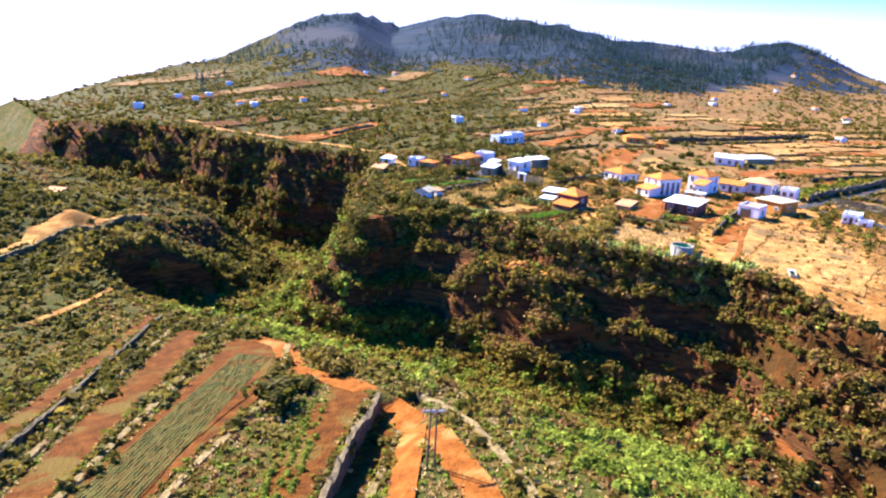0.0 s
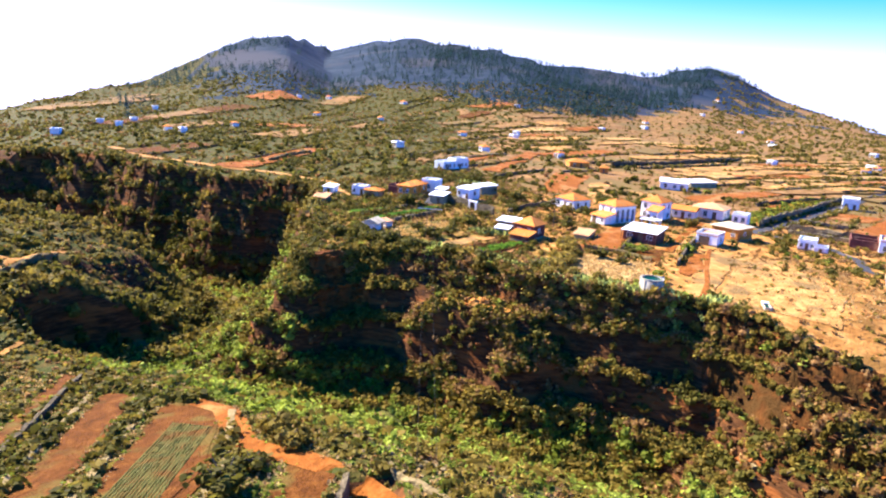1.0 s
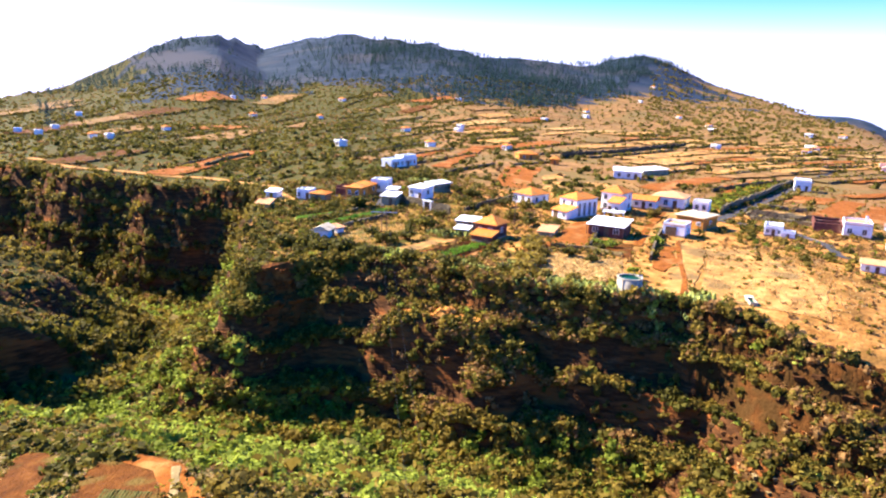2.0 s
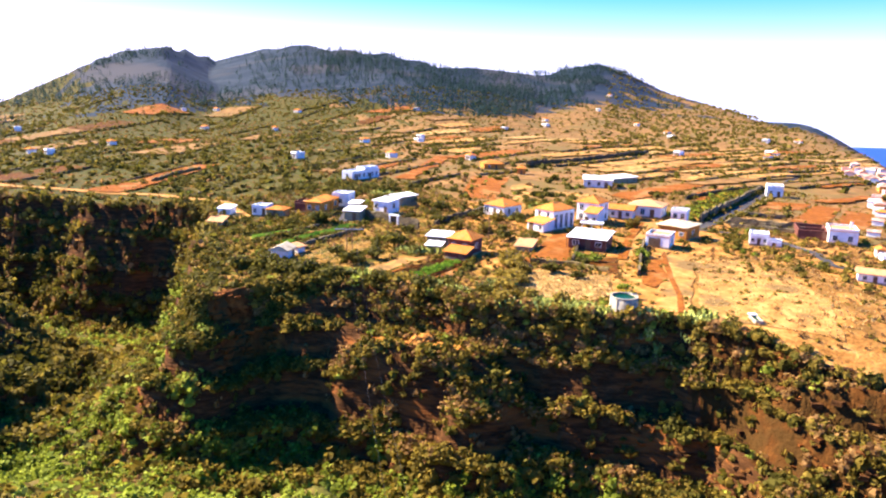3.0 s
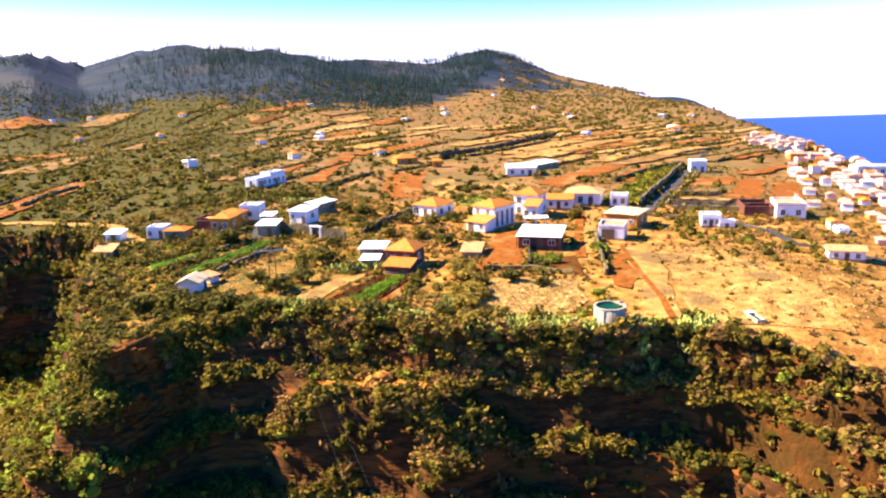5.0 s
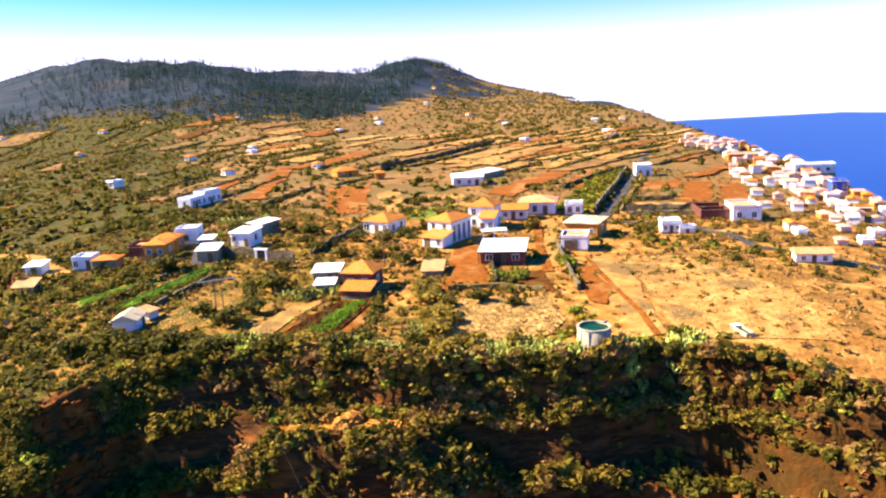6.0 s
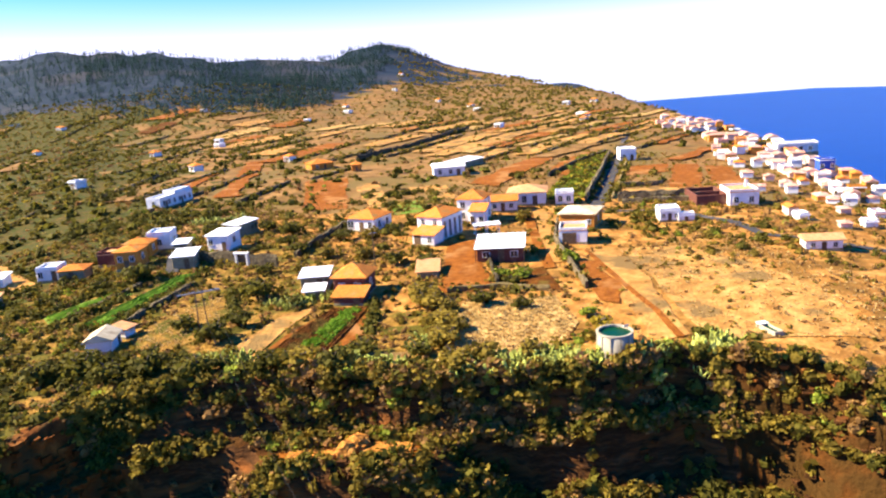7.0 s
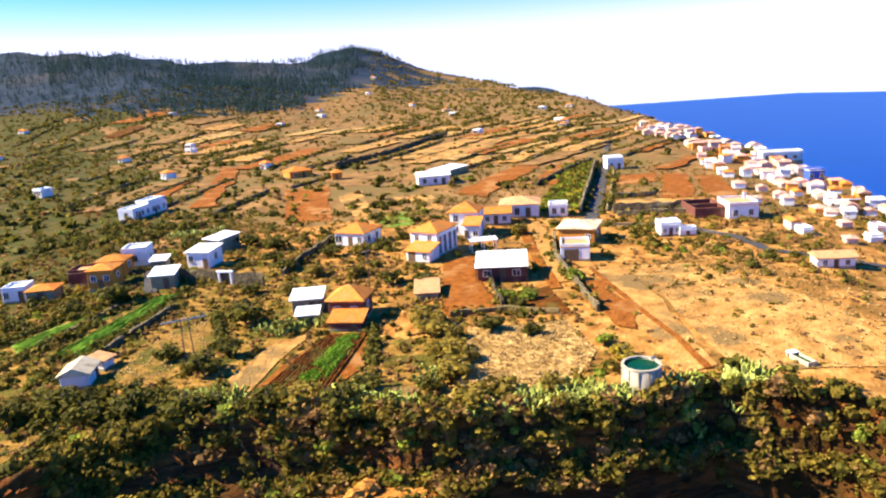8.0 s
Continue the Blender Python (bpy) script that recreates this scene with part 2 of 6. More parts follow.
def grain(x, y, size, seed=0):
    """Smooth random relief between -1 and 1, with bumps about size metres across."""
    u, v = np.asarray(x, float) / size, np.asarray(y, float) / size
    ix, iy = np.floor(u).astype(np.int64), np.floor(v).astype(np.int64)
    fu, fv = smooth(u - ix), smooth(v - iy)
    a, b = lattice(ix, iy, seed), lattice(ix + 1, iy, seed)
    c, d = lattice(ix, iy + 1, seed), lattice(ix + 1, iy + 1, seed)
    return 2 * ((a * (1 - fu) + b * fu) * (1 - fv) + (c * (1 - fu) + d * fu) * fv) - 1


def inside_distance(x, y, ring):
    """Distance to a closed outline, positive inside it."""
    x, y = np.asarray(x, float), np.asarray(y, float)
    best, odd = np.full(np.shape(x), 1e9), np.zeros(np.shape(x), bool)
    for (ax, ay), (bx, by) in zip(ring, ring[1:] + ring[:1]):
        dx, dy = bx - ax, by - ay
        t = np.clip(((x - ax) * dx + (y - ay) * dy) / (dx * dx + dy * dy), 0, 1)
        best = np.minimum(best, np.hypot(x - ax - t * dx, y - ay - t * dy))
        if dy:
            odd ^= ((ay > y) != (by > y)) & (x < dx * (y - ay) / dy + ax)
    return np.where(odd, best, -best)


# the village's shelf: its cliff edge over the gorge, then far round behind it
SHELF = [(180, 20), (124, 50), (96, 70), (82, 85), (73, 97), (67.5, 106), (62, 113), (57, 118.8), (53, 124), (48.5, 127), (38.5, 132.5), (30, 139.5), (22, 150), (11, 157), (0, 160), (-9, 157), (-12, 162), (-10, 180),
         (-9, 212), (-5, 232), (-9, 246), (-20, 254), (-38, 258), (-50, 268), (-66, 278), (-78, 294), (-94, 302), (-108, 315), (-128, 318), (-150, 332), (-260, 520), (-600, 1500), (4000, 4000), (4000, -400)]
# the near terraces and the hillside behind them
BANK = [(24, 40), (12, 62), (8, 71), (2, 79), (-5, 87), (-13, 92), (-19, 101), (-27, 112), (-39, 121), (-47, 128), (-58, 140), (-60, 156), (-52, 165), (-39, 170), (-31, 182), (-34, 198), (-47, 207), (-60, 214), (-77, 222), (-92, 234), (-160, 280), (-320, 560), (-900, 900), (-900, -400), (60, -400), (48, 0)]
PIVOT = (-6.0, 80.0)
# bearing, how high the skyline stands over the eye's level, how far off it is
SKYLINE = [(-180, -20, 120), (-110, -12, 220), (-60, -9.5, 300), (-35, -7.0, 420), (-27, -5.2, 520), (-20, -3.0, 640), (-13, -1.3, 850), (-8, 1.0, 1000), (-5.5, 2.1, 1080), (-3, 2.75, 1100), (-1.5, 2.45, 1180), (0.4, 1.65, 1250), (3, 2.4, 1250), (6, 3.05, 1200), (10, 2.95, 1150), (14, 2.7, 1100),
           (18, 1.95, 1050), (25, 1.3, 1150), (26.4, 1.5, 1250), (27.6, 2.05, 1300), (29.5, 2.2, 1300), (32, 1.6, 1300), (35, 0.2, 1300), (40, -1.0, 1150), (46, -2.5, 780), (52, -4.3, 480), (57, -6.3, 335), (62, -8.4, 250), (68, -11.6, 182), (76, -14.0, 155), (95, -16.0, 140), (180, -20, 120)]
EYE_LEVEL = 36.5


def shelf_level(x, y):
    return 4.2 - 0.24 * np.maximum(0, 115 - y) * smooth((x - 50) / 10) * smooth((140 - x) / 40) - 2.2 * smooth((22 - x) / 40) - 0.012 * np.maximum(0, x - 80) - 0.07 * np.maximum(0, -x - 90)


def bank_level(x, y):
    return np.maximum(2.6 + 0.11 * (x + 3) - 0.09 * (y - 80), -5.0) - 0.02 * np.maximum(0, -x - 90)


def rim_in(x, y):
    """How far inside the ragged rim of the shelf a place lies, and how far down the wall's steps."""
    inner = inside_distance(x, y, SHELF) + 1.9 * grain(x, y, 11, 4) + 0.8 * grain(x, y, 4.1, 5)
    out = np.maximum(-inner, 0)
    return inner, np.maximum(0, out + smooth(out / 2.5) * (2.5 * grain(x, y, 13, 14) + 0.9 * grain(x, y, 5, 15)))


def height(x, y):
    """The ground's height."""
    x, y = np.asarray(x, float), np.asarray(y, float)
    away, bearing = np.hypot(x - PIVOT[0], y - PIVOT[1]), np.degrees(np.arctan2(x - PIVOT[0], y - PIVOT[1]))
    b, e, d = zip(*SKYLINE)
    bend = bearing + 0.6 * grain(x, y, 160, 3)
    far = np.interp(bend, b, d)
    top = EYE_LEVEL + np.tan(np.radians(np.interp(bend, b, e))) * far
    rough = 0.25 * grain(x, y, 9, 1) * smooth((230 - away) / 60) + 0.5 * grain(x, y, 31, 2)
    shelf_in, out = rim_in(x, y)
    bank_in = inside_distance(x, y, BANK) + 1.2 * grain(x, y, 8, 6) + 0.5 * grain(x, y, 3, 7)
    # gorge floor, rising up the gorge and falling to the right
    upper = smooth((y - 165) / 70)
    base = -20.5 + 0.02 * np.minimum(y - 120, 60) - 9.5 * upper
    floor = base + 0.9 * grain(x, y, 6, 8) + 0.6 * grain(x, y, 2.5, 9) - 0.05 * np.maximum(0, x - 30)
    wall_h = shelf_level(x, y) - base + 0.5
    out = out * (1 + 0.2 * upper) * (1 - 0.5 * smooth((114 - y) / 16) * smooth((x - 30) / 12))
    # scarps and benches, one under the other, then scree
    drop = np.interp(out, (0, 0.8, 3.2, 4.3, 7.2, 8.4, 11.4, 12.8, 22, 45), (0, 0.22, 0.25, 0.49, 0.52, 0.76, 0.79, 0.96, 1.04, 1.3))
    shelf = shelf_level(x, y) + rough * smooth(shelf_in / 6) - drop * wall_h + smooth(out / 1.5) * (1.0 * grain(x, y, 3.7, 10) + 0.6 * grain(x, y, 1.9, 16))
    # a wide ledge of bare earth half way along the wall
    ledge = smooth(1.6 - np.hypot((x - 21.5) / 9.5, (y - 141.5 + 0.75 * (x - 21.5)) / 4.6) * 1.0) * (out > 0.5)
    shelf = shelf * (1 - ledge) + (-2.4 + 0.5 * grain(x, y, 4, 13)) * ledge
    outb = np.maximum(-bank_in, 0)
    spur = smooth((y - 150) / 14) * smooth((230 - y) / 14)
    bank = bank_level(x, y) + 0.5 * rough - spur * (0.42 * np.maximum(0, x + 64) - 2.2 * grain(x, y, 13, 17) - 1.1 * grain(x, y, 5, 18)) - outb * (0.55 + 0.25 * smooth(-(x + 30) / 25)) - 9 * smooth(outb / 3.2) * smooth((y - 128) / 14) + np.where(outb > 0, 0.5 * grain(x, y, 4, 11), 0)
    # the retained terrace edge
    beside = 0.981 * (x + 4.3) - 0.197 * (y - 76.4)
    bank = bank - 1.5 * smooth(beside / 0.4) * smooth((7 - beside) / 4) * smooth((77.5 - y) / 2) * smooth((y - 36) / 4)
    near = np.maximum(np.maximum(shelf, bank), floor)
    start = 0.42 * far
    rise = np.clip((away - start) / (far - start), 0, 1)
    back = np.where(away < far, shelf_level(x, y) + (top - shelf_level(x, y)) * (0.45 * rise + 0.55 * rise ** 2), top - 0.22 * (away - far) - 0.0006 * (away - far) ** 2)
    back = back + (0.5 + 0.0018 * away) * grain(x, y, 70, 12) * smooth((away - start) / 200) * smooth((far * 1.05 - away) / 60 + 0.4)
    open_ground = (shelf_in > 0) | (bank_in > 0)
    use = smooth((away - start * 0.9) / (0.15 * far)) * np.where(open_ground, smooth(np.maximum(shelf_in, bank_in) / 14), 0)
    use = np.where(away > far, 1.0, use)
    return np.maximum(near * (1 - use) + back * use, -620)


# ---- mesh helpers ----
def fast_mesh(name, verts, quads, mats, index=None, smooth_faces=False):
    """A mesh from arrays of vertices and four-cornered faces."""
    verts, quads = np.asarray(verts, np.float32), np.asarray(quads, np.int32)
    me = bpy.data.meshes.new(name)
    me.vertices.add(len(verts))
    me.vertices.foreach_set("co", verts.ravel())
    me.loops.add(quads.size)
    me.loops.foreach_set("vertex_index", quads.ravel())
    me.polygons.add(len(quads))
    me.polygons.foreach_set("loop_start", np.arange(0, quads.size, 4, dtype=np.int32))
    for m in mats:
        me.materials.append(m)
    if index is not None:
        me.polygons.foreach_set("material_index", np.asarray(index, np.int32))
    if smooth_faces:
        me.polygons.foreach_set("use_smooth", np.ones(len(quads), bool))
    me.update(calc_edges=True)
    return me


def part(name, bm, mat, parent=None, label=""):
    """Links a bmesh as one mesh object under a thing or a part."""
    me = bpy.data.meshes.new(name)
    bmesh.ops.recalc_face_normals(bm, faces=bm.faces)
    bm.to_mesh(me)
    bm.free()
    me.materials.append(mat)
    ob = new(name, me)
    ob.parent = parent
    return tagged(ob, label) if label else ob


def box(bm, x0, x1, y0, y1, z0, z1, bevel=0.0):
    made = bmesh.ops.create_cube(bm, size=1.0)["verts"]
    for v in made:
        v.co = Vector(((x0 + x1) / 2 + v.co.x * (x1 - x0), (y0 + y1) / 2 + v.co.y * (y1 - y0), (z0 + z1) / 2 + v.co.z * (z1 - z0)))
    if bevel:
        edges = list({e for v in made for e in v.link_edges})
        bmesh.ops.bevel(bm, geom=edges, offset=bevel, segments=1, affect="EDGES")
    return bm


def box_mesh(*a, **k):
    return box(bmesh.new(), *a, **k)


def empty(name, m, label, category, group=""):
    ob = new(name)
    ob.matrix_world = m
    return tagged(ob, label, category, group)


def ground_z(x, y):
    return float(height(np.array([x]), np.array([y]))[0])


# ---- ground ----
def steps(lo, fine_lo, fine_hi, hi, size, grow):
    """Coordinates that are dense between fine_lo and fine_hi and spread out beyond them."""
    mid = list(np.arange(fine_lo, fine_hi, size))
    up, d = [fine_hi], size
    while up[-1] < hi:
        d *= grow
        up.append(up[-1] + d)
    down, d = [fine_lo], size
    while down[-1] > lo:
        d *= grow
        down.append(down[-1] - d)
    return np.array(down[:0:-1] + mid + up)


def build_ground():
    gx, gy = steps(-3500, -60, 150, 4600, 0.78, 1.055), steps(-600, 40, 240, 4700, 0.78, 1.055)
    X, Y = np.meshgrid(gx, gy)
    verts = np.c_[X.ravel(), Y.ravel(), height(X, Y).ravel()]
    w, h = len(gx), len(gy)
    i = (np.arange(h - 1)[:, None] * w + np.arange(w - 1)).ravel()
    quads = np.c_[i, i + 1, i + w + 1, i + w]
    mid = verts[quads].mean(axis=1)
    x, y, z = mid.T
    lift = np.ptp(verts[quads][:, :, 2], axis=1) / np.maximum(1e-3, np.hypot(*(verts[quads][:, 2] - verts[quads][:, 0])[:, :2].T))
    away, bearing = np.hypot(x - PIVOT[0], y - PIVOT[1]), np.degrees(np.arctan2(x - PIVOT[0], y - PIVOT[1]))
    wob = grain(x, y, 14, 21) + 0.5 * grain(x, y, 5, 22)
    shelf, bank = inside_distance(x, y, SHELF), inside_distance(x, y, BANK)
    b, _, d = zip(*SKYLINE)
    far = np.interp(bearing, b, d)
    slot = np.zeros(len(mid), int)
    slot[(shelf < 0) & (lift > 0.5)] = 1
    slot[(shelf < 0) & (lift <= 0.5)] = 2
    slot[(shelf < -0.5) & (lift <= 0.6)] = 6
    slot[(shelf < -12) & (lift <= 0.6)] = 2
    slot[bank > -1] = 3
    slot[(shelf > 0) & (x + 7 * wob < 40 - 0.12 * (y - 140))] = 3
    slot[(shelf > 0) & (x + 7 * wob < 46) & (y + 8 * wob < 214)] = 9
    slot[(bearing < -13 + 2 * wob) & (away > 250)] = 3
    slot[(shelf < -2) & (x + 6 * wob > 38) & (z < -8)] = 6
    slot[(shelf > 0) & (y + 10 * wob > 232) & (bearing < 30)] = 4
    slot[(shelf > 0) & (y + 10 * wob > 232) & (bearing < 13 + 5 * wob)] = 3
    slot[(shelf > 0) & (away + 12 * wob > 175) & (bearing > 19 + 6 * wob)] = 4
    # the far woods take the ground colour with distance haze painted in
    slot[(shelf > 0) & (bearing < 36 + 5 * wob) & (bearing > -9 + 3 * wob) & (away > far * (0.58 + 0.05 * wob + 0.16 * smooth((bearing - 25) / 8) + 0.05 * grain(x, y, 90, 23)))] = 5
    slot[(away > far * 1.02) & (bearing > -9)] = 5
    slot[(lift > 0.55) & (away < 330)] = 1
    slot[(lift > 0.55) & (x + 5 * wob > 56) & (away < 330) & (shelf < 1)] = 6
    slot[(lift <= 1.15) & (x + 5 * wob > 50) & (shelf < -0.5) & (y < 122)] = 6
    slot[(np.hypot((x + 4.5) / 7.5, (y - 157.5) / 4.0) < 1.05 + 0.35 * wob) & (shelf < 2.5)] = 8
    slot[(np.hypot((x - 21.5) / 9.5, (y - 141.5 + 0.75 * (x - 21.5)) / 4.6) < 0.75 + 0.15 * wob) & (shelf < -1) & (lift < 0.8)] = 7
    me = fast_mesh("ground", verts, quads, [DRY, ROCK, FLOOR, BANK_EARTH, SLOPE, HAZED_FOREST, RUSSET, TRACK, RED_ROCK, GOLD_GRASS], slot, True)
    return tagged(new("ground", me), "dry terraced hillside cut by a deep scrub-filled gorge", "ground", kind="structure")


build_ground()
SEA = material("sea_water", [(0.002, 0.012, 0.125), (0.004, 0.02, 0.16)], 0.004, rough=0.3, bump=0.06, bump_scale=0.08, spec=0.45)
sea_rows = steps(-4800, -4700, 4700, 4800, 400, 1.1)
SX, SY = np.meshgrid(sea_rows, sea_rows)
SX = 300 + (SX + 4900) * 0.47
si = (np.arange(len(sea_rows) - 1)[:, None] * len(sea_rows) + np.arange(len(sea_rows) - 1)).ravel()
sea_mesh = fast_mesh("sea", np.c_[SX.ravel(), SY.ravel(), np.full(SX.size, -285.0)], np.c_[si, si + 1, si + len(sea_rows) + 1, si + len(sea_rows)], [SEA])
tagged(new("sea", sea_mesh), "calm deep blue sea below the coast", "sea", kind="structure")


def headland():
    """A far cape beyond the hillside."""
    u, v = np.meshgrid(np.linspace(-1, 1, 41), np.linspace(-1, 1, 41))
    top = np.clip(1 - np.hypot(u, v), 0, 1) ** 0.8 * (1 + 0.12 * grain(u * 10, v * 10, 2.0, 90))
    verts = np.c_[(1717 + 620 * u).ravel(), (2027 + 620 * v).ravel(), (-300 + 290 * top).ravel()]
    i = (np.arange(40)[:, None] * 41 + np.arange(40)).ravel()
    # the cape shares the mountain's colour, its haze painted in rather than in the air
    tagged(new("headland", fast_mesh("headland", verts, np.c_[i, i + 1, i + 42, i + 41], [HAZED_FOREST], None, True)), "distant headland beyond the hillside, haze blue put into its colour", "headland", kind="structure")


headland()


# ---- fields and tracks ----
BUSY = []


def field(name, mat, ring, label, cuts=5, lift=0.12, clear=True):
    """A patch of ground with its own cover, laid over the slope."""
    bm = bmesh.new()
    bm.faces.new([bm.verts.new((x, y, 0)) for x, y in ring])
    bmesh.ops.triangulate(bm, faces=bm.faces)
    for _ in range(5):
        size = max(2.6, 0.02 * np.hypot(ring[0][0], ring[0][1]))
        long = [e for e in bm.edges if e.calc_length() > size]
        if not long:
            break
        bmesh.ops.subdivide_edges(bm, edges=long, cuts=1)
        bmesh.ops.triangulate(bm, faces=bm.faces)
    xy = np.array([v.co[:2] for v in bm.verts])
    wild = 0.2 if ring[0][1] < 118 else 0.5 if lift < 0.25 else 1.1
    xy[:, 0] += wild * grain(xy[:, 0], xy[:, 1], 3.1, 31) + wild * grain(xy[:, 0], xy[:, 1], 9.0, 34)
    xy[:, 1] += wild * grain(xy[:, 0], xy[:, 1], 3.1, 32) + wild * grain(xy[:, 0], xy[:, 1], 9.0, 35)
    z = height(xy[:, 0], xy[:, 1]) + lift
    for v, (x, y), k in zip(bm.verts, xy, z):
        v.co = (x, y, k)
    if clear:
        BUSY.append(ring)
    ob = part(name, bm, mat)
    for p in ob.data.polygons:
        p.use_smooth = True
    return tagged(ob, label, name.replace("_", " "), kind="structure")


def ribbon(name, mat, line, width, label, lift=0.16):
    """A track or road of even width along a line."""
    pts = [Vector(p) for p in line]
    dense = []
    for a, b in zip(pts, pts[1:]):
        n = max(1, int((b - a).length / 3))
        dense += [a.lerp(b, i / n) for i in range(n)]
    dense.append(pts[-1])
    rows = []
    for i, p in enumerate(dense):
        d = (dense[min(i + 1, len(dense) - 1)] - dense[max(i - 1, 0)]).normalized()
        s = Vector((-d.y, d.x))
        wide = width * (1 + 0.12 * float(grain(p.x, p.y, 5, 33)))
        rows.append([p + s * wide * k for k in (-0.5, -0.17, 0.17, 0.5)])
    bm = bmesh.new()
    made = [[bm.verts.new((q.x, q.y, ground_z(q.x, q.y) + lift)) for q in r] for r in rows]
    for a, b in zip(made, made[1:]):
        for k in range(3):
            bm.faces.new((a[k], a[k + 1], b[k + 1], b[k]))
    BUSY.append([tuple(r[0]) for r in rows] + [tuple(r[-1]) for r in rows[::-1]])
    return tagged(part(name, bm, mat), label, name.replace("_", " "), kind="structure")


# near terraces
field("tilled_field", DARK_SOIL, [(-32, 107.4), (-27.4, 104.7), (-28.6, 81.5), (-29.4, 56), (-33.2, 56), (-32.9, 83.2)], "narrow tilled terrace of red-brown soil")
field("crop_field", DARK_SOIL, [(-23.7, 101), (-17.2, 98.5), (-15.5, 81), (-20.2, 63.6), (-22, 54), (-28.2, 54), (-25.3, 81.5)], "terrace field with an edge of bare orange soil")
field("crop_field", DARK_SOIL, [(-22.2, 95.2), (-16.8, 92.6), (-16.4, 82), (-20.6, 68), (-22.4, 54), (-27.9, 54), (-24.6, 76)], "pale green rows of a young crop", lift=0.2)
field("crop_field", DARK_SOIL, [(-8.8, 81.1), (-4.9, 77.2), (-8.4, 60), (-9.2, 50), (-14, 50), (-11.4, 70.1)], "terrace strip of red soil with rows of green plants")
field("tilled_field", DARK_SOIL, [(-3.9, 74), (-2.0, 70.8), (-5.2, 59), (-7, 50), (-9, 50), (-7.4, 59)], "narrow tilled strip of orange soil below a stone wall")
field("tilled_field", DARK_SOIL, [(-39.6, 116.6), (-37.6, 115.5), (-38.2, 74.2), (-38.6, 56), (-42, 56), (-41.2, 77.4)], "long narrow terrace of bare dark soil")
ribbon("dirt_track", TRACK, [(-20, 100.5), (-16.5, 97), (-13.4, 86), (-8.4, 81.8), (-2.7, 76), (1.2, 68), (3.9, 57), (5.5, 46)], 2.8, "orange dirt track along the edge of the terraces")
ribbon("dirt_track", TRACK, [(-0.6, 70), (-1.4, 62), (-2.5, 52), (-4, 40)], 2.4, "orange dirt track branching between the terraces", lift=0.22)
# on the shelf
field("tilled_field", SOIL, [(64.4, 184), (69.6, 182.4), (53.4, 156.6), (46.8, 161.4)], "freshly tilled square of red-brown soil")
field("tilled_field", DARK_SOIL, [(61.1, 161.3), (66.4, 160), (59.5, 149), (56, 153.9)], "small plot of dark tilled soil")
field("straw_field", STRAW, [(46.9, 155.3), (57.3, 148.4), (52.9, 139.4), (42.4, 135.1), (36.9, 138.5), (32.9, 141.5)], "fallow field of pale dry straw")
field("vegetable_plot", SOIL, [(20, 158.4), (25.7, 162.6), (33.6, 168.6), (37.9, 165.2), (31.8, 156), (24.8, 152)], "small vegetable plot of ridged red soil")
field("straw_field", GOLD_GRASS, [(8, 176.5), (19.5, 187), (25.9, 186.4), (21.5, 174), (13.5, 169.5), (9, 168.4)], "rough field of dry golden grass")
field("crop_field", CROP, [(3.6, 189.4), (11.1, 194.4), (21.6, 204), (25.6, 202.6), (16, 193.8), (7.2, 186.6)], "long bright green crop strip on a terrace")
field("crop_field", CROP, [(0.3, 200.7), (7, 204.6), (12.8, 204.2), (13.2, 200.4), (7, 197.5), (0.7, 194.6)], "narrow green crop strip on a terrace")
field("fallow_field", TAN, [(18.4, 163), (27, 171.4), (31.4, 170), (22, 160.6), (18.6, 157.4), (25.4, 151.4), (33, 147), (30.4, 144.6), (22.6, 149.2), (17.6, 157)], "bare golden earth round a vegetable plot")
field("fallow_field", TAN, [(78.8, 164.6), (81.9, 159), (58.6, 127.5), (54, 128.4)], "dry fallow strip beside a ditch")
ribbon("earth_ditch", SOIL, [(77.8, 162.6), (72.5, 154), (67.3, 145), (62, 135), (57, 127.5)], 0.9, "narrow ditch of dark red earth", lift=0.2)
field("tilled_field", SOIL, [(71, 158.5), (73.5, 156), (66, 144), (61, 140), (60, 142.5)], "patch of bare orange soil beside a ditch", lift=0.18)
field("fallow_field", TAN, [(82.5, 160), (90, 152), (84, 128), (72, 113), (58.5, 125)], "dry fallow field of straw-coloured grass", clear=False)
field("fallow_field", SOIL, [(83.5, 288.3), (95.6, 284.1), (70.8, 235.1), (63.4, 245.4)], "orange fallow field on the slope", clear=False)
field("fallow_field", TAN, [(90.1, 267.2), (97.2, 266.6), (79.4, 229), (73.5, 229.2)], "tan fallow field beside a footpath", clear=False)
field("crop_field", CROP, [(79.1, 229.7), (87.5, 229.1), (78.7, 212.8), (72.8, 216.1)], "green vegetable patch behind the houses", clear=False)
field("fallow_field", TAN, [(98.1, 253), (106.5, 246.1), (92.3, 219.7), (88.9, 231.1)], "dry tan field behind the houses", clear=False)
field("tilled_field", SOIL, [(157, 224.7), (169.3, 219.2), (156.6, 208.7), (144.1, 213.9)], "orange terrace field by the road")
field("tilled_field", SOIL, [(168, 216.7), (174, 211.9), (142, 186.5), (136.3, 192.3)], "bare orange field between low walls")
field("tilled_field", SOIL, [(171.9, 208.4), (177.2, 203.4), (149.6, 180), (143.6, 185.4)], "bare orange field at the edge of the hamlet")
field("fallow_field", TAN, [(128.2, 200.4), (141.7, 187), (133.6, 181.5), (119.7, 193.2)], "straw-coloured terrace above a dark wall")
field("orchard_strip", GOLD_GRASS, [(108, 203.6), (172, 255), (177, 251.5), (110, 197)], "yellow-green strip of shrubs along the road", clear=False)
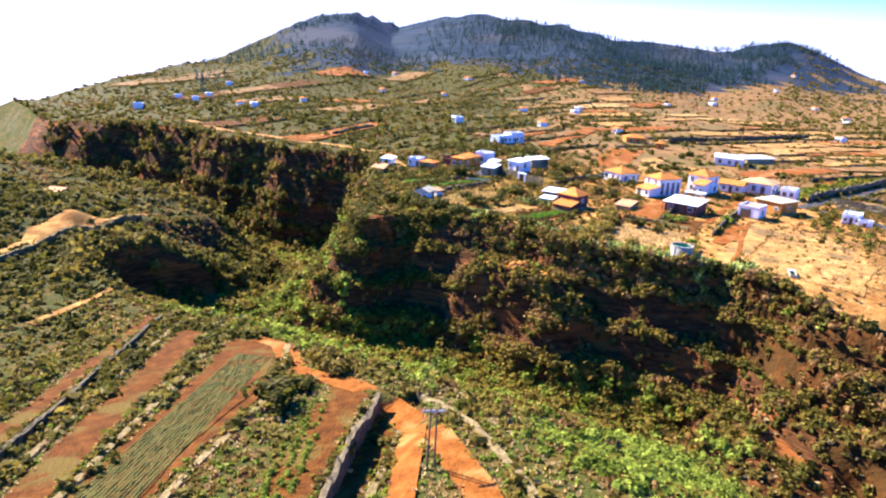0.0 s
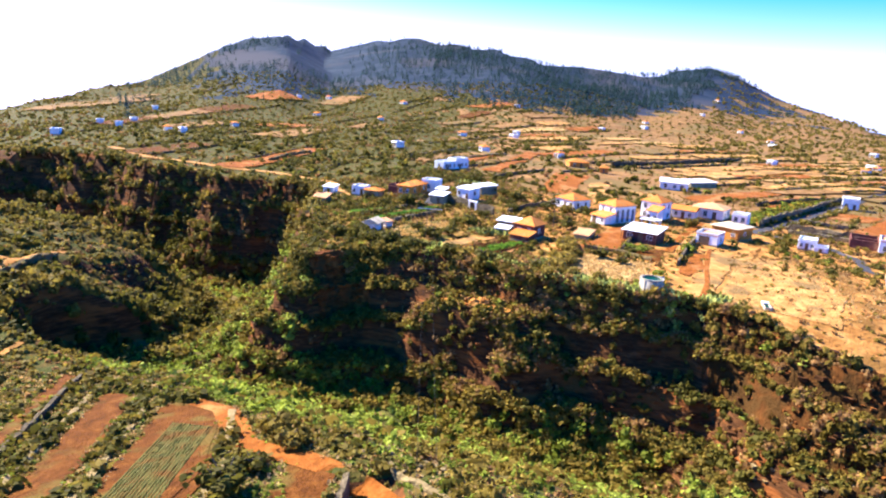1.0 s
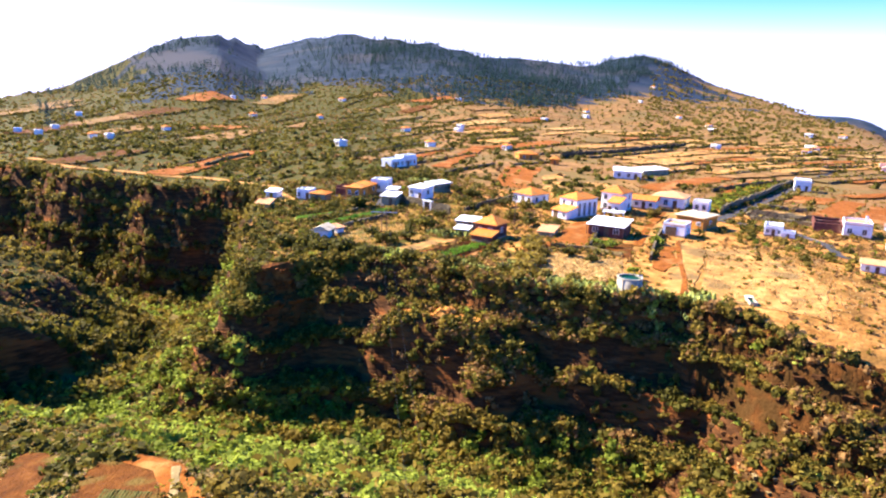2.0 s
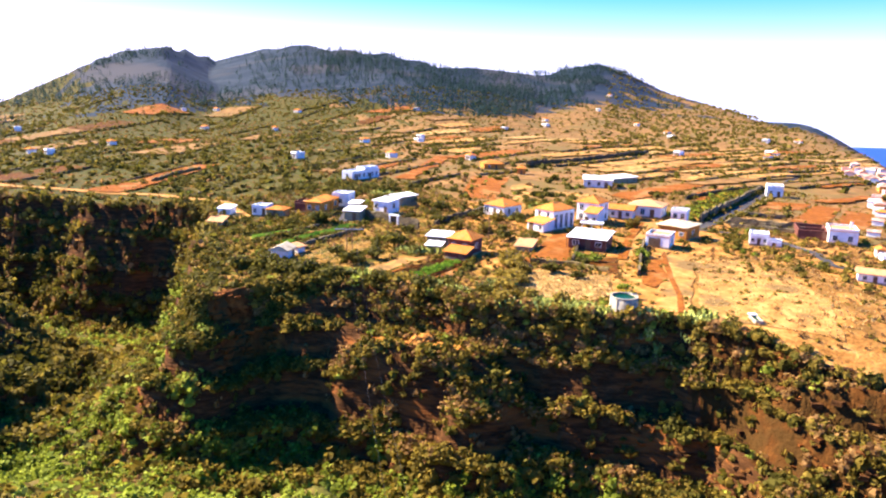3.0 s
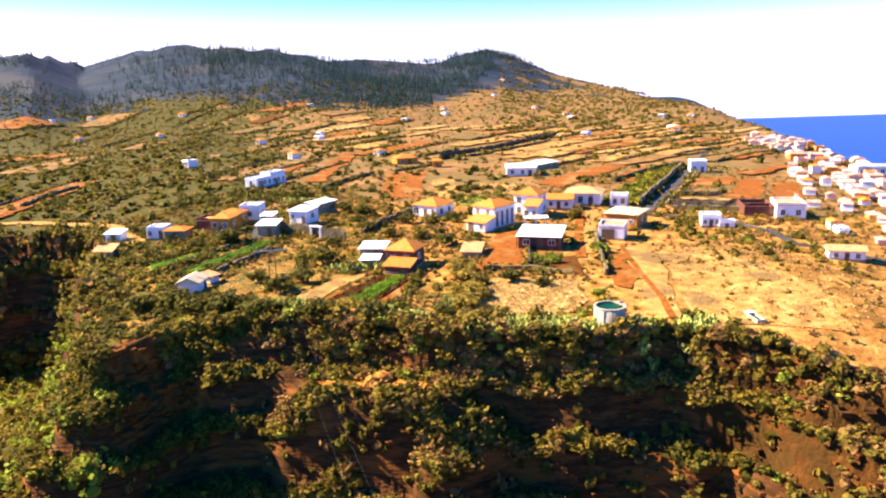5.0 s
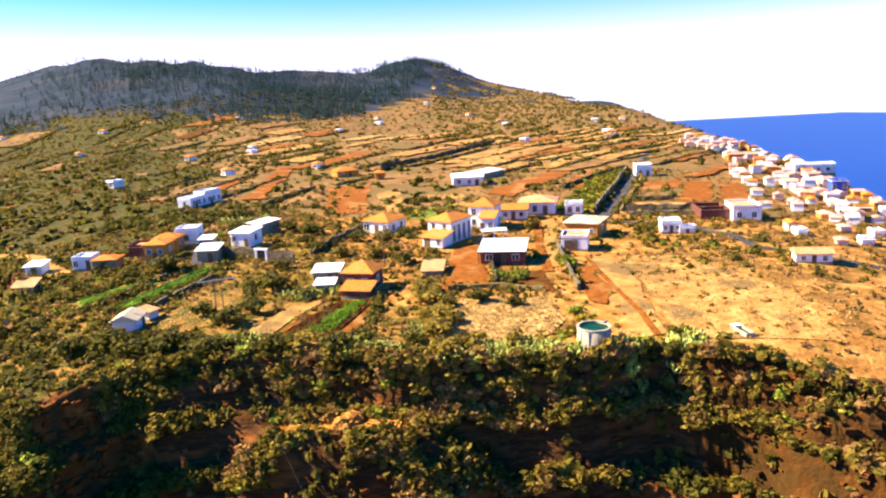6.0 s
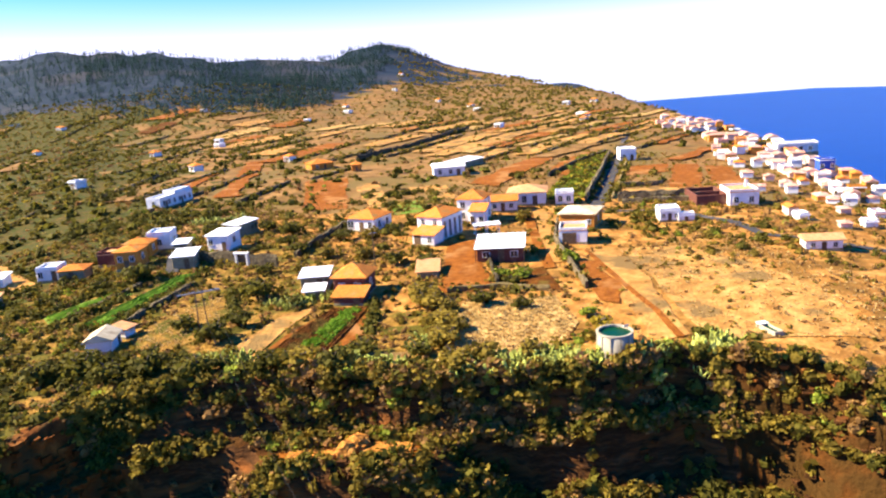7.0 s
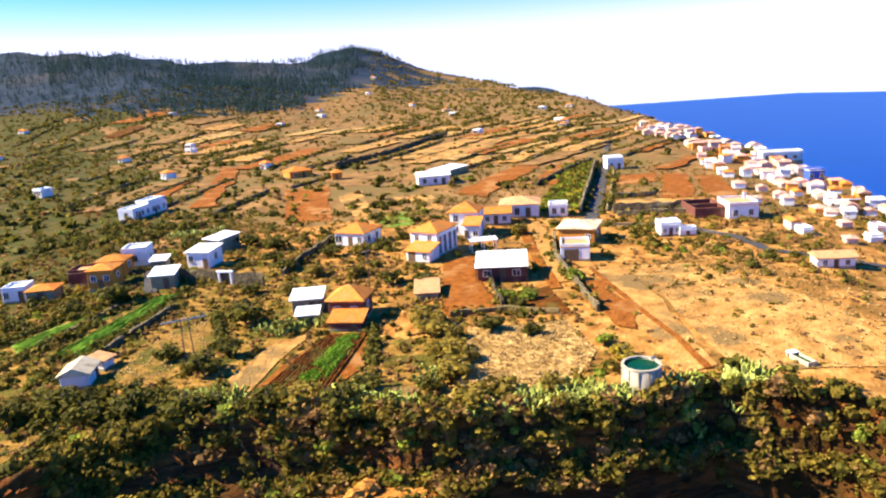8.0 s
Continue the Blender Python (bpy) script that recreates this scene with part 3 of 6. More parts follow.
field("tilled_field", SOIL, [(53.1, 281.7), (95.3, 371.9), (101.3, 367.2), (57.3, 278.2)], "long strip of orange soil up the slope", lift=0.4)
field("tilled_field", SOIL, [(50, 319), (72.7, 353.6), (78.8, 353.6), (56.2, 312.4)], "short strip of orange soil on the slope", lift=0.4)
field("tilled_field", SOIL, [(111.5, 239.5), (166.3, 273.5), (169.2, 264.6), (112.1, 228.8)], "narrow red soil terrace", lift=0.3)
field("tilled_field", SOIL, [(135.6, 236.2), (179.2, 262.3), (182.5, 256.5), (133.6, 226.6)], "narrow red soil terrace by the road", lift=0.3)
ribbon("farm_lane", PALE_TRACK, [(97, 197), (90, 185), (76, 169.5), (69, 160)], 3.8, "pale earth lane running down between the houses")
ribbon("dirt_track", TRACK, [(94, 196), (83, 182), (74, 170), (66, 158.5)], 1.8, "strip of orange earth beside the lane", lift=0.22)
ribbon("asphalt_road", ASPHALT, [(103, 186.5), (108, 189.5), (113.6, 193.4), (128.4, 205.2), (154, 226), (180, 247.5), (207, 269.5), (230, 290)], 2.7, "narrow grey asphalt road climbing beside a wall")
ribbon("asphalt_road", ASPHALT, [(103, 186.5), (112, 172), (110.5, 158), (105, 148), (112, 128)], 2.2, "narrow grey asphalt road past the hamlet")
ribbon("farm_lane", PALE_TRACK, [(230, 290), (246, 299), (264, 307), (290, 326)], 3.0, "pale earth lane on the slope", lift=0.4)
ribbon("farm_lane", PALE_TRACK, [(-88, 324), (-67, 297), (-44, 284), (-22, 275), (-8, 256), (-3, 246), (0, 225)], 4.0, "pale dirt road along the rim of the gorge", lift=0.3)

ribbon("asphalt_road", ASPHALT, [(21.5, 206.5), (23.2, 213), (25.5, 221)], 2.0, "grey concrete yard lane between old houses", lift=0.22)
ribbon("farm_lane", DRY, [(-79, 140), (-75, 152), (-72, 166), (-66, 182), (-62, 190)], 2.0, "pale earth lane along a retaining wall", lift=0.3)
ribbon("farm_lane", DRY, [(-55, 112), (-51.6, 121), (-49.4, 129.3)], 1.4, "narrow pale footpath through the heath", lift=0.2)
field("fallow_field", DRY, [(-77, 150), (-81, 166), (-75, 178), (-69, 178), (-75, 162)], "bare pale earth beside a lane", lift=0.2)


# ---- walls ----
WALL_LINES = []


def stone_wall(line, h, thick, label, mat=None, group="terrace walls", lift=0.0):
    """A dry-stone wall along a line: uneven courses that follow the ground."""
    WALL_LINES.append([tuple(p) for p in line])
    pts, dense = [Vector(p) for p in line], []
    for a, b in zip(pts, pts[1:]):
        n = max(1, int((b - a).length / max(0.9, 0.006 * a.length)))
        dense += [a.lerp(b, i / n) for i in range(n)]
    dense.append(pts[-1])
    bm, rows = bmesh.new(), []
    for i, p in enumerate(dense):
        d = (dense[min(i + 1, len(dense) - 1)] - dense[max(i - 1, 0)]).normalized()
        s = Vector((-d.y, d.x))
        z, row = ground_z(p.x, p.y) + lift, []
        for side, k in ((-1, -0.6), (-1, 0.55), (-0.8, 1.0), (0.8, 1.0), (1, 0.55), (1, -0.6)):
            q = p + s * side * thick / 2 * random.uniform(0.75, 1.2)
            row.append(bm.verts.new((q.x, q.y, z + h * k * (random.uniform(0.8, 1.15) if k > 0 else 1))))
        rows.append(row)
    for a, b in zip(rows, rows[1:]):
        for k in range(5):
            bm.faces.new((a[k], a[k + 1], b[k + 1], b[k]))
    bm.faces.new(rows[0])
    bm.faces.new(rows[-1])
    return tagged(part("stone_wall", bm, mat or DRYSTONE), label, "stone wall", group)


stone_wall([(-3.9, 76.2), (-6.0, 66.8), (-9.2, 49.9)], 1.75, 0.7, "dark retaining wall of dry stone between two terraces")
stone_wall([(-1.6, 70.8), (-4.6, 58), (-6.4, 50)], 0.28, 0.8, "low dry-stone wall overgrown with scrub", PALE_STONE)
stone_wall([(-33.4, 107.5), (-34.2, 83.2), (-34.6, 56)], 0.28, 0.8, "low stone wall along a terrace", PALE_STONE)
stone_wall([(-25.4, 100.5), (-27, 76), (-28.8, 56)], 0.28, 0.8, "low stone wall between two fields", PALE_STONE)
stone_wall([(-15.6, 96), (-14.6, 81), (-19, 64), (-20.8, 54)], 0.28, 0.8, "low stone wall below the green field", PALE_STONE)
stone_wall([(-36.8, 116), (-37, 76), (-37.4, 56)], 0.8, 0.6, "dry-stone wall along the bare terrace")
stone_wall([(-0.4, 78.4), (4.6, 69), (7.4, 58), (9, 48)], 0.4, 0.7, "tumbled stone edge of the dirt track", PALE_STONE)
stone_wall([(-74, 138), (-71, 152), (-69, 166), (-62, 182)], 1.5, 0.8, "long pale retaining wall on the far hillside", PALE_STONE)
stone_wall([(-26, 305), (-20.1, 321.5), (-10.9, 334)], 1.6, 0.9, "long pale wall on the upper slope", PALE_STONE)
stone_wall([(48.3, 161.0), (54.8, 157), (58.5, 150.6)], 0.8, 0.5, "pale stone wall round a tilled plot", PALE_STONE)
stone_wall([(69.9, 181), (55.6, 158.5)], 0.9, 0.5, "stone wall between the tilled field and the shed")
stone_wall([(91.0, 183.5), (79, 171.4), (72, 161.5), (62.6, 147.5)], 1.1, 0.5, "dark stone wall along the lane")
stone_wall([(115.3, 189.5), (127.7, 177.2)], 2.2, 0.8, "dark retaining wall below a terrace")
stone_wall([(113.5, 186.8), (124.5, 175.6)], 1.1, 0.7, "lower dark wall of a terrace")
stone_wall([(129.6, 201.6), (138, 195.5)], 1.2, 0.7, "dark wall between two fields")
stone_wall([(110.6, 194.8), (126.4, 207.6), (152, 228.4), (178, 250)], 2.0, 0.7, "dark retaining wall beside the asphalt road")
stone_wall([(116, 192), (130.6, 203.4), (156, 224), (166, 232)], 0.7, 0.5, "low pale wall along the asphalt road", PALE_STONE)
stone_wall([(7.8, 183.6), (22.8, 197.2)], 0.8, 0.7, "dark terrace wall overgrown with creepers")
stone_wall([(3.3, 194.7), (15.8, 203.9)], 0.7, 0.7, "dark terrace wall beside a green strip")
stone_wall([(26.3, 211.6), (32, 204.4)], 2.2, 0.5, "dark enclosure wall beside a white gate")
stone_wall([(33.8, 201.4), (37.2, 197.2)], 2.2, 0.5, "dark enclosure wall by the lane")
stone_wall([(120.5, 324.3), (163.5, 349.7), (229.6, 400.4)], 2.4, 1.0, "long dark terrace wall across the slope")
stone_wall([(132, 230.5), (181.3, 255)], 1.4, 0.7, "dark wall below a red terrace")
stone_wall([(41.6, 199.6), (60.1, 215.4)], 1.2, 0.7, "stone wall along a narrow path")


def terraces():
    """Rows of walls and strips of field that follow the slope above the hamlet."""
    rng = random.Random(5)
    along, across = Vector((math.cos(0.62), math.sin(0.62))), Vector((-math.sin(0.62), math.cos(0.62)))
    base = Vector((40, 236))
    row, step = -15 * 8.6, 8.6
    covers = [(TAN, "straw-coloured terrace strip"), (STRAW, "pale dry terrace strip"), (SOIL, "orange soil terrace strip"), (DARK_SOIL, "dark soil terrace strip"), (SLOPE, "scrubby terrace strip"), (SLOPE, "scrubby terrace strip")]
    bright = covers[:3] + [(TAN, "tan fallow terrace strip"), (STRAW, "pale dry terrace strip"), (SLOPE, "scrubby terrace strip")]
    for k in range(-14, 32):
        row += step if k > 0 else 8.6
        step *= 1.05
        u = rng.uniform(-260, -200)
        while u < 330:
            run = rng.uniform(28, 85)
            a = base + along * u + across * row
            bear = math.degrees(math.atan2(a.x - PIVOT[0], a.y - PIVOT[1]))
            away = (a - Vector(PIVOT)).length
            lean = float(np.interp(bear, (-12, 3, 14, 28, 42), (1.2, 1.08, 0.76, 0.6, 0.36))) + rng.uniform(-0.05, 0.05)
            here, up = Vector((math.cos(lean), math.sin(lean))), Vector((-math.sin(lean), math.cos(lean)))
            b = a + here * run
            u += run + rng.uniform(3, 26)
            if row < 0 and (away < 215 or bear < 30):
                continue
            if not -24 < bear < 57 or away > 640 or (bear > 40 and away > 520 - 9 * (bear - 40)) or inside_distance(a.x, a.y, SHELF) < 8 or inside_distance(b.x, b.y, SHELF) < 8:
                continue
            if rng.random() < 0.72:
                mid = a.lerp(b, 0.5) + up * rng.uniform(-1.5, 1.5)
                stone_wall([a, mid, b], rng.uniform(0.5, 1.15), 0.6 + 0.001 * away, "dark dry-stone terrace wall on the slope")
            if rng.random() < (0.74 if bear > 18 else 0.36):
                mat, words = rng.choice(bright if bear > 18 else covers[2:])
                w = step * rng.uniform(0.45, 0.85)
                field("terrace_strip", mat, [tuple(a + up * 1.5), tuple(b + up * 1.5), tuple(b + up * w), tuple(a + up * w)], words + " on the hillside", lift=0.35 + 0.001 * away, clear=False)


terraces()


# ---- houses ----
def roof_mesh(kind, w, d, z, over, pitch):
    bm = bmesh.new()
    x, y = w / 2 + over, d / 2 + over
    rise = pitch * min(x, y)
    t = 0.14
    if kind == "flat":
        return box(bm, -x, x, -y, y, z, z + 0.18, 0.03)
    if kind == "shed":
        top = [(-x, -y, z), (x, -y, z), (x, y, z + 2 * y * pitch), (-x, y, z + 2 * y * pitch)]
        lo = [bm.verts.new((a, b, c)) for a, b, c in top]
        hi = [bm.verts.new((a, b, c + t)) for a, b, c in top]
        bm.faces.new(lo), bm.faces.new(hi)
        for i in range(4):
            bm.faces.new((lo[i], lo[(i + 1) % 4], hi[(i + 1) % 4], hi[i]))
        return bm
    if kind == "gable":
        ends = [(-x, 0), (x, 0)] if x >= y else [(0, -y), (0, y)]
    else:
        ends = [(-(x - y), 0), (x - y, 0)] if x >= y else [(0, -(y - x)), (0, y - x)]
        if abs(x - y) < 0.15:
            ends = [(-0.08, 0), (0.08, 0)]
    eave = [(-x, -y), (x, -y), (x, y), (-x, y)]
    lo = [bm.verts.new((a, b, z)) for a, b in eave]
    hi = [bm.verts.new((a, b, z + t)) for a, b in eave]
    r = [bm.verts.new((a, b, z + t + rise)) for a, b in ends]
    bm.faces.new(lo)
    for i in range(4):
        bm.faces.new((lo[i], lo[(i + 1) % 4], hi[(i + 1) % 4], hi[i]))
    if x >= y:
        bm.faces.new((hi[0], hi[1], r[1], r[0]))
        bm.faces.new((hi[2], hi[3], r[0], r[1]))
        bm.faces.new((hi[1], hi[2], r[1]))
        bm.faces.new((hi[3], hi[0], r[0]))
    else:
        bm.faces.new((hi[1], hi[2], r[1], r[0]))
        bm.faces.new((hi[3], hi[0], r[0], r[1]))
        bm.faces.new((hi[0], hi[1], r[0]))
        bm.faces.new((hi[2], hi[3], r[1]))
    return bm


def ridge_caps(w, d, z, over, pitch):
    """Rounded tile caps along the ridge of a hipped roof."""
    bm = bmesh.new()
    x, y = w / 2 + over, d / 2 + over
    rise = pitch * min(x, y) + z + 0.14
    half = abs(x - y) if abs(x - y) > 0.15 else 0.1
    if x >= y:
        box(bm, -half, half, -0.12, 0.12, rise - 0.06, rise + 0.1, 0.04)
    else:
        box(bm, -0.12, 0.12, -half, half, rise - 0.06, rise + 0.1, 0.04)
    return bm


def window_part(parent, x, y, z, w, h, side, wood=False):
    """A window with frame, sill and pane, on the front ('f'), right ('r') or left ('l') wall."""
    m = {"f": pose(x, y, z), "r": pose(x, y, z, 0, 0, 90), "l": pose(x, y, z, 0, 0, -90), "b": pose(x, y, z, 0, 0, 180)}[side]
    bm = bmesh.new()
    t = 0.08
    box(bm, -w / 2 - t, w / 2 + t, -0.07, 0.05, h, h + t)
    box(bm, -w / 2 - t, -w / 2, -0.07, 0.05, 0, h)
    box(bm, w / 2, w / 2 + t, -0.07, 0.05, 0, h)
    box(bm, -0.03, 0.03, -0.06, 0.04, 0, h)
    win = part("window", bm, WOOD if wood else WHITE, parent)
    win.matrix_local = m
    part("pane", box_mesh(-w / 2, w / 2, -0.03, 0.02, 0, h), GLASS, win)
    part("sill", box_mesh(-w / 2 - 0.12, w / 2 + 0.12, -0.14, 0.04, -0.1, 0), CONCRETE, win)
    return win


def door_part(parent, x, y, z, w, h, side):
    d = part("door", box_mesh(-w / 2, w / 2, -0.06, 0.05, 0, h, bevel=0.02), WOOD, parent)
    d.matrix_local = {"f": pose(x, y, z), "r": pose(x, y, z, 0, 0, 90), "l": pose(x, y, z, 0, 0, -90)}[side]
    part("handle", box_mesh(w / 2 - 0.16, w / 2 - 0.1, -0.1, -0.06, h * 0.45, h * 0.5), METAL, d)
    return d


def house(x, y, turn, w, d, h, label, roof="hip", wall=None, tiles=None, pitch=0.45, over=0.35, front=(), right=(), left=(), doors=(), chimney=None, category="house", name="house", group="", z=None):
    """A house: walls, roof, and openings given as (place along the wall, sill height, width, height)."""
    wall, tiles = wall or WHITE, tiles or ROOF
    base = ground_z(x, y) if z is None else z
    ob = empty(name, pose(x, y, base, 0, 0, turn), label, category, group)
    bm = box_mesh(-w / 2, w / 2, -d / 2, d / 2, -1.2, h, bevel=0.04)
    if roof == "shed":
        for v in bm.verts:
            if v.co.z > h - 0.2 and v.co.y > 0:
                v.co.z += d * pitch
    part("wall", bm, wall, ob)
    part("plinth", box_mesh(-w / 2 - 0.05, w / 2 + 0.05, -d / 2 - 0.05, d / 2 + 0.05, -1.2, 0.3, bevel=0.02), BARE, ob)
    rf = part("roof", roof_mesh(roof, w, d, h, over, pitch), tiles, ob)
    if roof == "hip":
        part("ridge_cap", ridge_caps(w, d, h, over, pitch), tiles, rf)
    if roof == "flat":
        rim = bmesh.new()
        for a in ((-w / 2, w / 2, -d / 2, -d / 2 + 0.2), (-w / 2, w / 2, d / 2 - 0.2, d / 2), (-w / 2, -w / 2 + 0.2, -d / 2 + 0.2, d / 2 - 0.2), (w / 2 - 0.2, w / 2, -d / 2 + 0.2, d / 2 - 0.2)):
            box(rim, *a, h + 0.18, h + 0.6)
        part("parapet", rim, wall, ob)
    for u, s, ww, hh in front:
        window_part(ob, u, -d / 2, s, ww, hh, "f")
    for u, s, ww, hh in right:
        window_part(ob, w / 2, u, s, ww, hh, "r")
    for u, s, ww, hh in left:
        window_part(ob, -w / 2, u, s, ww, hh, "l")
    for u, ww, hh in doors:
        door_part(ob, u, -d / 2, 0, ww, hh, "f")
    if chimney:
        cx, cy = chimney
        ch = part("chimney", box_mesh(cx - 0.3, cx + 0.3, cy - 0.3, cy + 0.3, h - 0.2, h + 1.7, bevel=0.04), wall, ob)
        part("chimney_cap", box_mesh(cx - 0.4, cx + 0.4, cy - 0.4, cy + 0.4, h + 1.7, h + 1.85, bevel=0.03), ROOF, ch)
    r = math.hypot(w, d) / 2 + 0.6
    BUSY.append([(x + r * math.cos(a), y + r * math.sin(a)) for a in (0.4, 1.2, 2.0, 2.7, 3.5, 4.3, 5.1, 5.9)])
    return ob


# the hamlet
house(82.2, 199.2, -52, 5.6, 6.2, 4.8, "tall white two-storey house with a hipped clay roof", pitch=0.5, front=[(-1.6, 3.1, 0.9, 1.2), (1.4, 3.1, 0.9, 1.2), (-1.6, 0.9, 0.9, 1.2)], right=[(-1.6, 3.1, 0.9, 1.2), (1.5, 3.1, 0.9, 1.2), (1.5, 0.8, 0.9, 1.1)], left=[(0, 3.0, 0.9, 1.2)], doors=[(1.4, 1.0, 2.1)])
house(79.6, 194.2, -52, 3.0, 3.0, 2.9, "low white annex with a clay lean-to roof", roof="shed", pitch=0.3, front=[(0.8, 0.9, 0.9, 1.0)], doors=[(-1.0, 0.9, 2.0)])
house(67.6, 190.6, -66, 5.4, 7.4, 4.4, "white two-storey house with a hipped clay roof and tall dark windows", pitch=0.45, front=[(-1.4, 2.9, 0.8, 1.1), (1.2, 2.9, 0.8, 1.1)], right=[(-2.7, 0.6, 0.9, 3.0), (-0.9, 0.6, 0.9, 3.0), (0.9, 0.6, 0.9, 3.0), (2.7, 0.6, 0.9, 3.0)], left=[(0, 2.9, 0.9, 1.2)])
house(62.6, 187.4, -66, 4.6, 3.4, 2.0, "low white outbuilding with a clay lean-to roof", roof="shed", pitch=0.22, front=[(1.4, 0.8, 0.8, 0.9)], doors=[(-1.2, 1.4, 1.9)])
house(62.4, 209, -62, 6.4, 6.8, 2.7, "white single-storey house with a hipped clay roof", pitch=0.42, front=[(-2.4, 0.9, 1.4, 1.3), (2.3, 0.9, 0.9, 1.2)], right=[(-1.4, 0.9, 0.9, 1.2), (1.6, 0.9, 0.9, 1.2)], left=[(-1, 0.8, 1.2, 1.6), (1.5, 0.8, 1.2, 1.6)], doors=[(0.2, 1.0, 2.1)])
house(92.2, 202, -40, 6.2, 5.0, 2.3, "long low white building with a red clay roof", roof="gable", pitch=0.35, front=[(-1.8, 0.9, 0.8, 0.9), (1.8, 0.9, 0.8, 0.9)], doors=[(0, 0.9, 2.0)])
house(101, 203.8, -44, 8.2, 7.4, 2.9, "white single-storey house with a broad bleached tile roof", tiles=OLD_ROOF, pitch=0.3, over=0.5, front=[(-3.0, 0.8, 1.0, 1.4), (-0.6, 0.8, 1.0, 1.4)], right=[(-1.6, 0.9, 1.0, 1.2), (1.8, 0.9, 1.0, 1.2)], doors=[(1.8, 1.1, 2.2)])
house(106, 197, -44, 4.0, 3.4, 2.6, "pale flat-roofed bay of a white house", roof="flat", tiles=SHEET, front=[(-0.9, 0.9, 0.9, 1.2), (0.9, 0.9, 0.9, 1.2)], over=0.1)
house(91.8, 177.6, -58, 6.6, 7.6, 3.0, "orange-walled barn with a bleached low-pitched tile roof", wall=OCHRE, tiles=CREAM_ROOF, pitch=0.22, over=0.4, front=[(2.2, 1.2, 0.8, 0.8)], right=[(0, 1.2, 0.9, 0.9)], category="barn", name="barn")
house(81.4, 169.2, -46, 4.8, 5.2, 2.3, "white flat-roofed garage with a parapet", roof="flat", tiles=OLD_ROOF, over=0.05, right=[(0, 1.0, 0.9, 0.9)], doors=[(-0.6, 2.4, 2.0)], category="garage", name="garage")
house(105.4, 168, -40, 3.8, 4.2, 2.0, "small white house with a flat roof", roof="flat", tiles=SHEET, over=0.1, front=[(-1.2, 0.8, 0.6, 0.7), (1.2, 0.8, 0.6, 0.7)], right=[(0, 0.8, 0.6, 0.7)], doors=[(0, 0.7, 1.6)])
house(106.6, 164.8, -40, 3.0, 1.8, 1.1, "low white outhouse with a flat roof", roof="flat", tiles=SHEET, over=0.05, doors=[(0, 0.7, 1.0)], category="outhouse", name="outhouse")
house(170, 235.6, -38, 5.0, 6.0, 3.4, "white flat-roofed house beside the road", roof="flat", tiles=SHEET, over=0.1, front=[(-1.2, 1.0, 0.9, 1.1)], right=[(-1.5, 1.0, 1.0, 1.2), (1.3, 1.0, 1.0, 1.2)], doors=[(1.2, 0.9, 2.0)])
house(118.7, 261, -30, 9.4, 7.5, 2.8, "white farm building with a white sheet roof", roof="gable", tiles=SHEET, pitch=0.25, front=[(-2.8, 0.9, 1.0, 1.2), (0.4, 0.9, 1.0, 1.2)], doors=[(2.8, 1.2, 2.1)])
house(136, 276, 20, 14, 6, 1.9, "long low shed with a white sheet roof", roof="shed", tiles=SHEET, pitch=0.06, wall=BARE, category="shed", name="shed")
house(107.5, 300, -25, 3.2, 4, 2.3, "tiny hut with an orange clay roof", wall=OCHRE, pitch=0.5, doors=[(0, 0.8, 1.8)], category="hut", name="hut")
house(103, 320, -6, 8.2, 7, 2.2, "low house with a wide orange clay roof", wall=OCHRE, pitch=0.35, front=[(-2, 0.8, 0.9, 1.0)], doors=[(1, 0.9, 1.9)])
house(127.6, 167.5, -40, 5.8, 7.5, 2.9, "white house with a flat roof and pale walls", roof="flat", tiles=OLD_ROOF, over=0.05, front=[(-1.6, 0.9, 0.9, 1.1), (1.4, 0.9, 0.9, 1.1)], right=[(0, 0.9, 0.9, 1.1)], chimney=(2.0, 2.0))
# the left of the shelf
house(41.5, 285, 40, 14.5, 4.4, 2.6, "long white row of dwellings with a stepped roofline", roof="flat", tiles=SHEET, over=0.05, front=[(-5.8, 1.0, 0.9, 1.2), (-3.4, 1.0, 0.9, 1.2), (-1.1, 1.0, 0.9, 1.2), (1.2, 1.0, 0.9, 1.2), (3.5, 1.0, 0.9, 1.2), (5.8, 1.0, 0.9, 1.2)], left=[(0, 1.0, 0.9, 1.2)], doors=[(-4.6, 0.9, 2.0), (2.3, 0.9, 2.0)])
house(44.2, 287.6, 40, 7.4, 3.8, 3.4, "raised white storey on the row of dwellings", roof="flat", tiles=SHEET, over=0.05, front=[(-3, 2.7, 0.5, 0.5)])
house(34.4, 217, -50, 4.4, 4.8, 3.1, "white house with a pale flat roof and blank walls", roof="shed", tiles=SHEET, pitch=0.08, front=[(-1.4, 1.4, 0.9, 1.0)], right=[(0, 1.5, 0.9, 1.0)], doors=[(1.4, 0.9, 2.0)])
house(41.6, 227.5, 34, 7.0, 3.2, 2.6, "low shed with a white sheet roof", roof="shed", tiles=SHEET, pitch=0.08, wall=BARE, category="shed", name="shed")
house(17.6, 219, -35, 4.2, 4.6, 3.4, "old house with orange walls and a worn clay roof", wall=OCHRE, pitch=0.3, front=[(-1.1, 1.6, 0.8, 1.0), (1.1, 1.6, 0.8, 1.0)], right=[(0, 1.6, 0.8, 1.0)], doors=[(0, 0.9, 1.9)])
house(15.4, 226, -35, 3.6, 4.4, 2.2, "low red-walled store with a flat roof", roof="flat", tiles=OLD_ROOF, over=0.05, wall=BROWN_WALL, category="store", name="store")
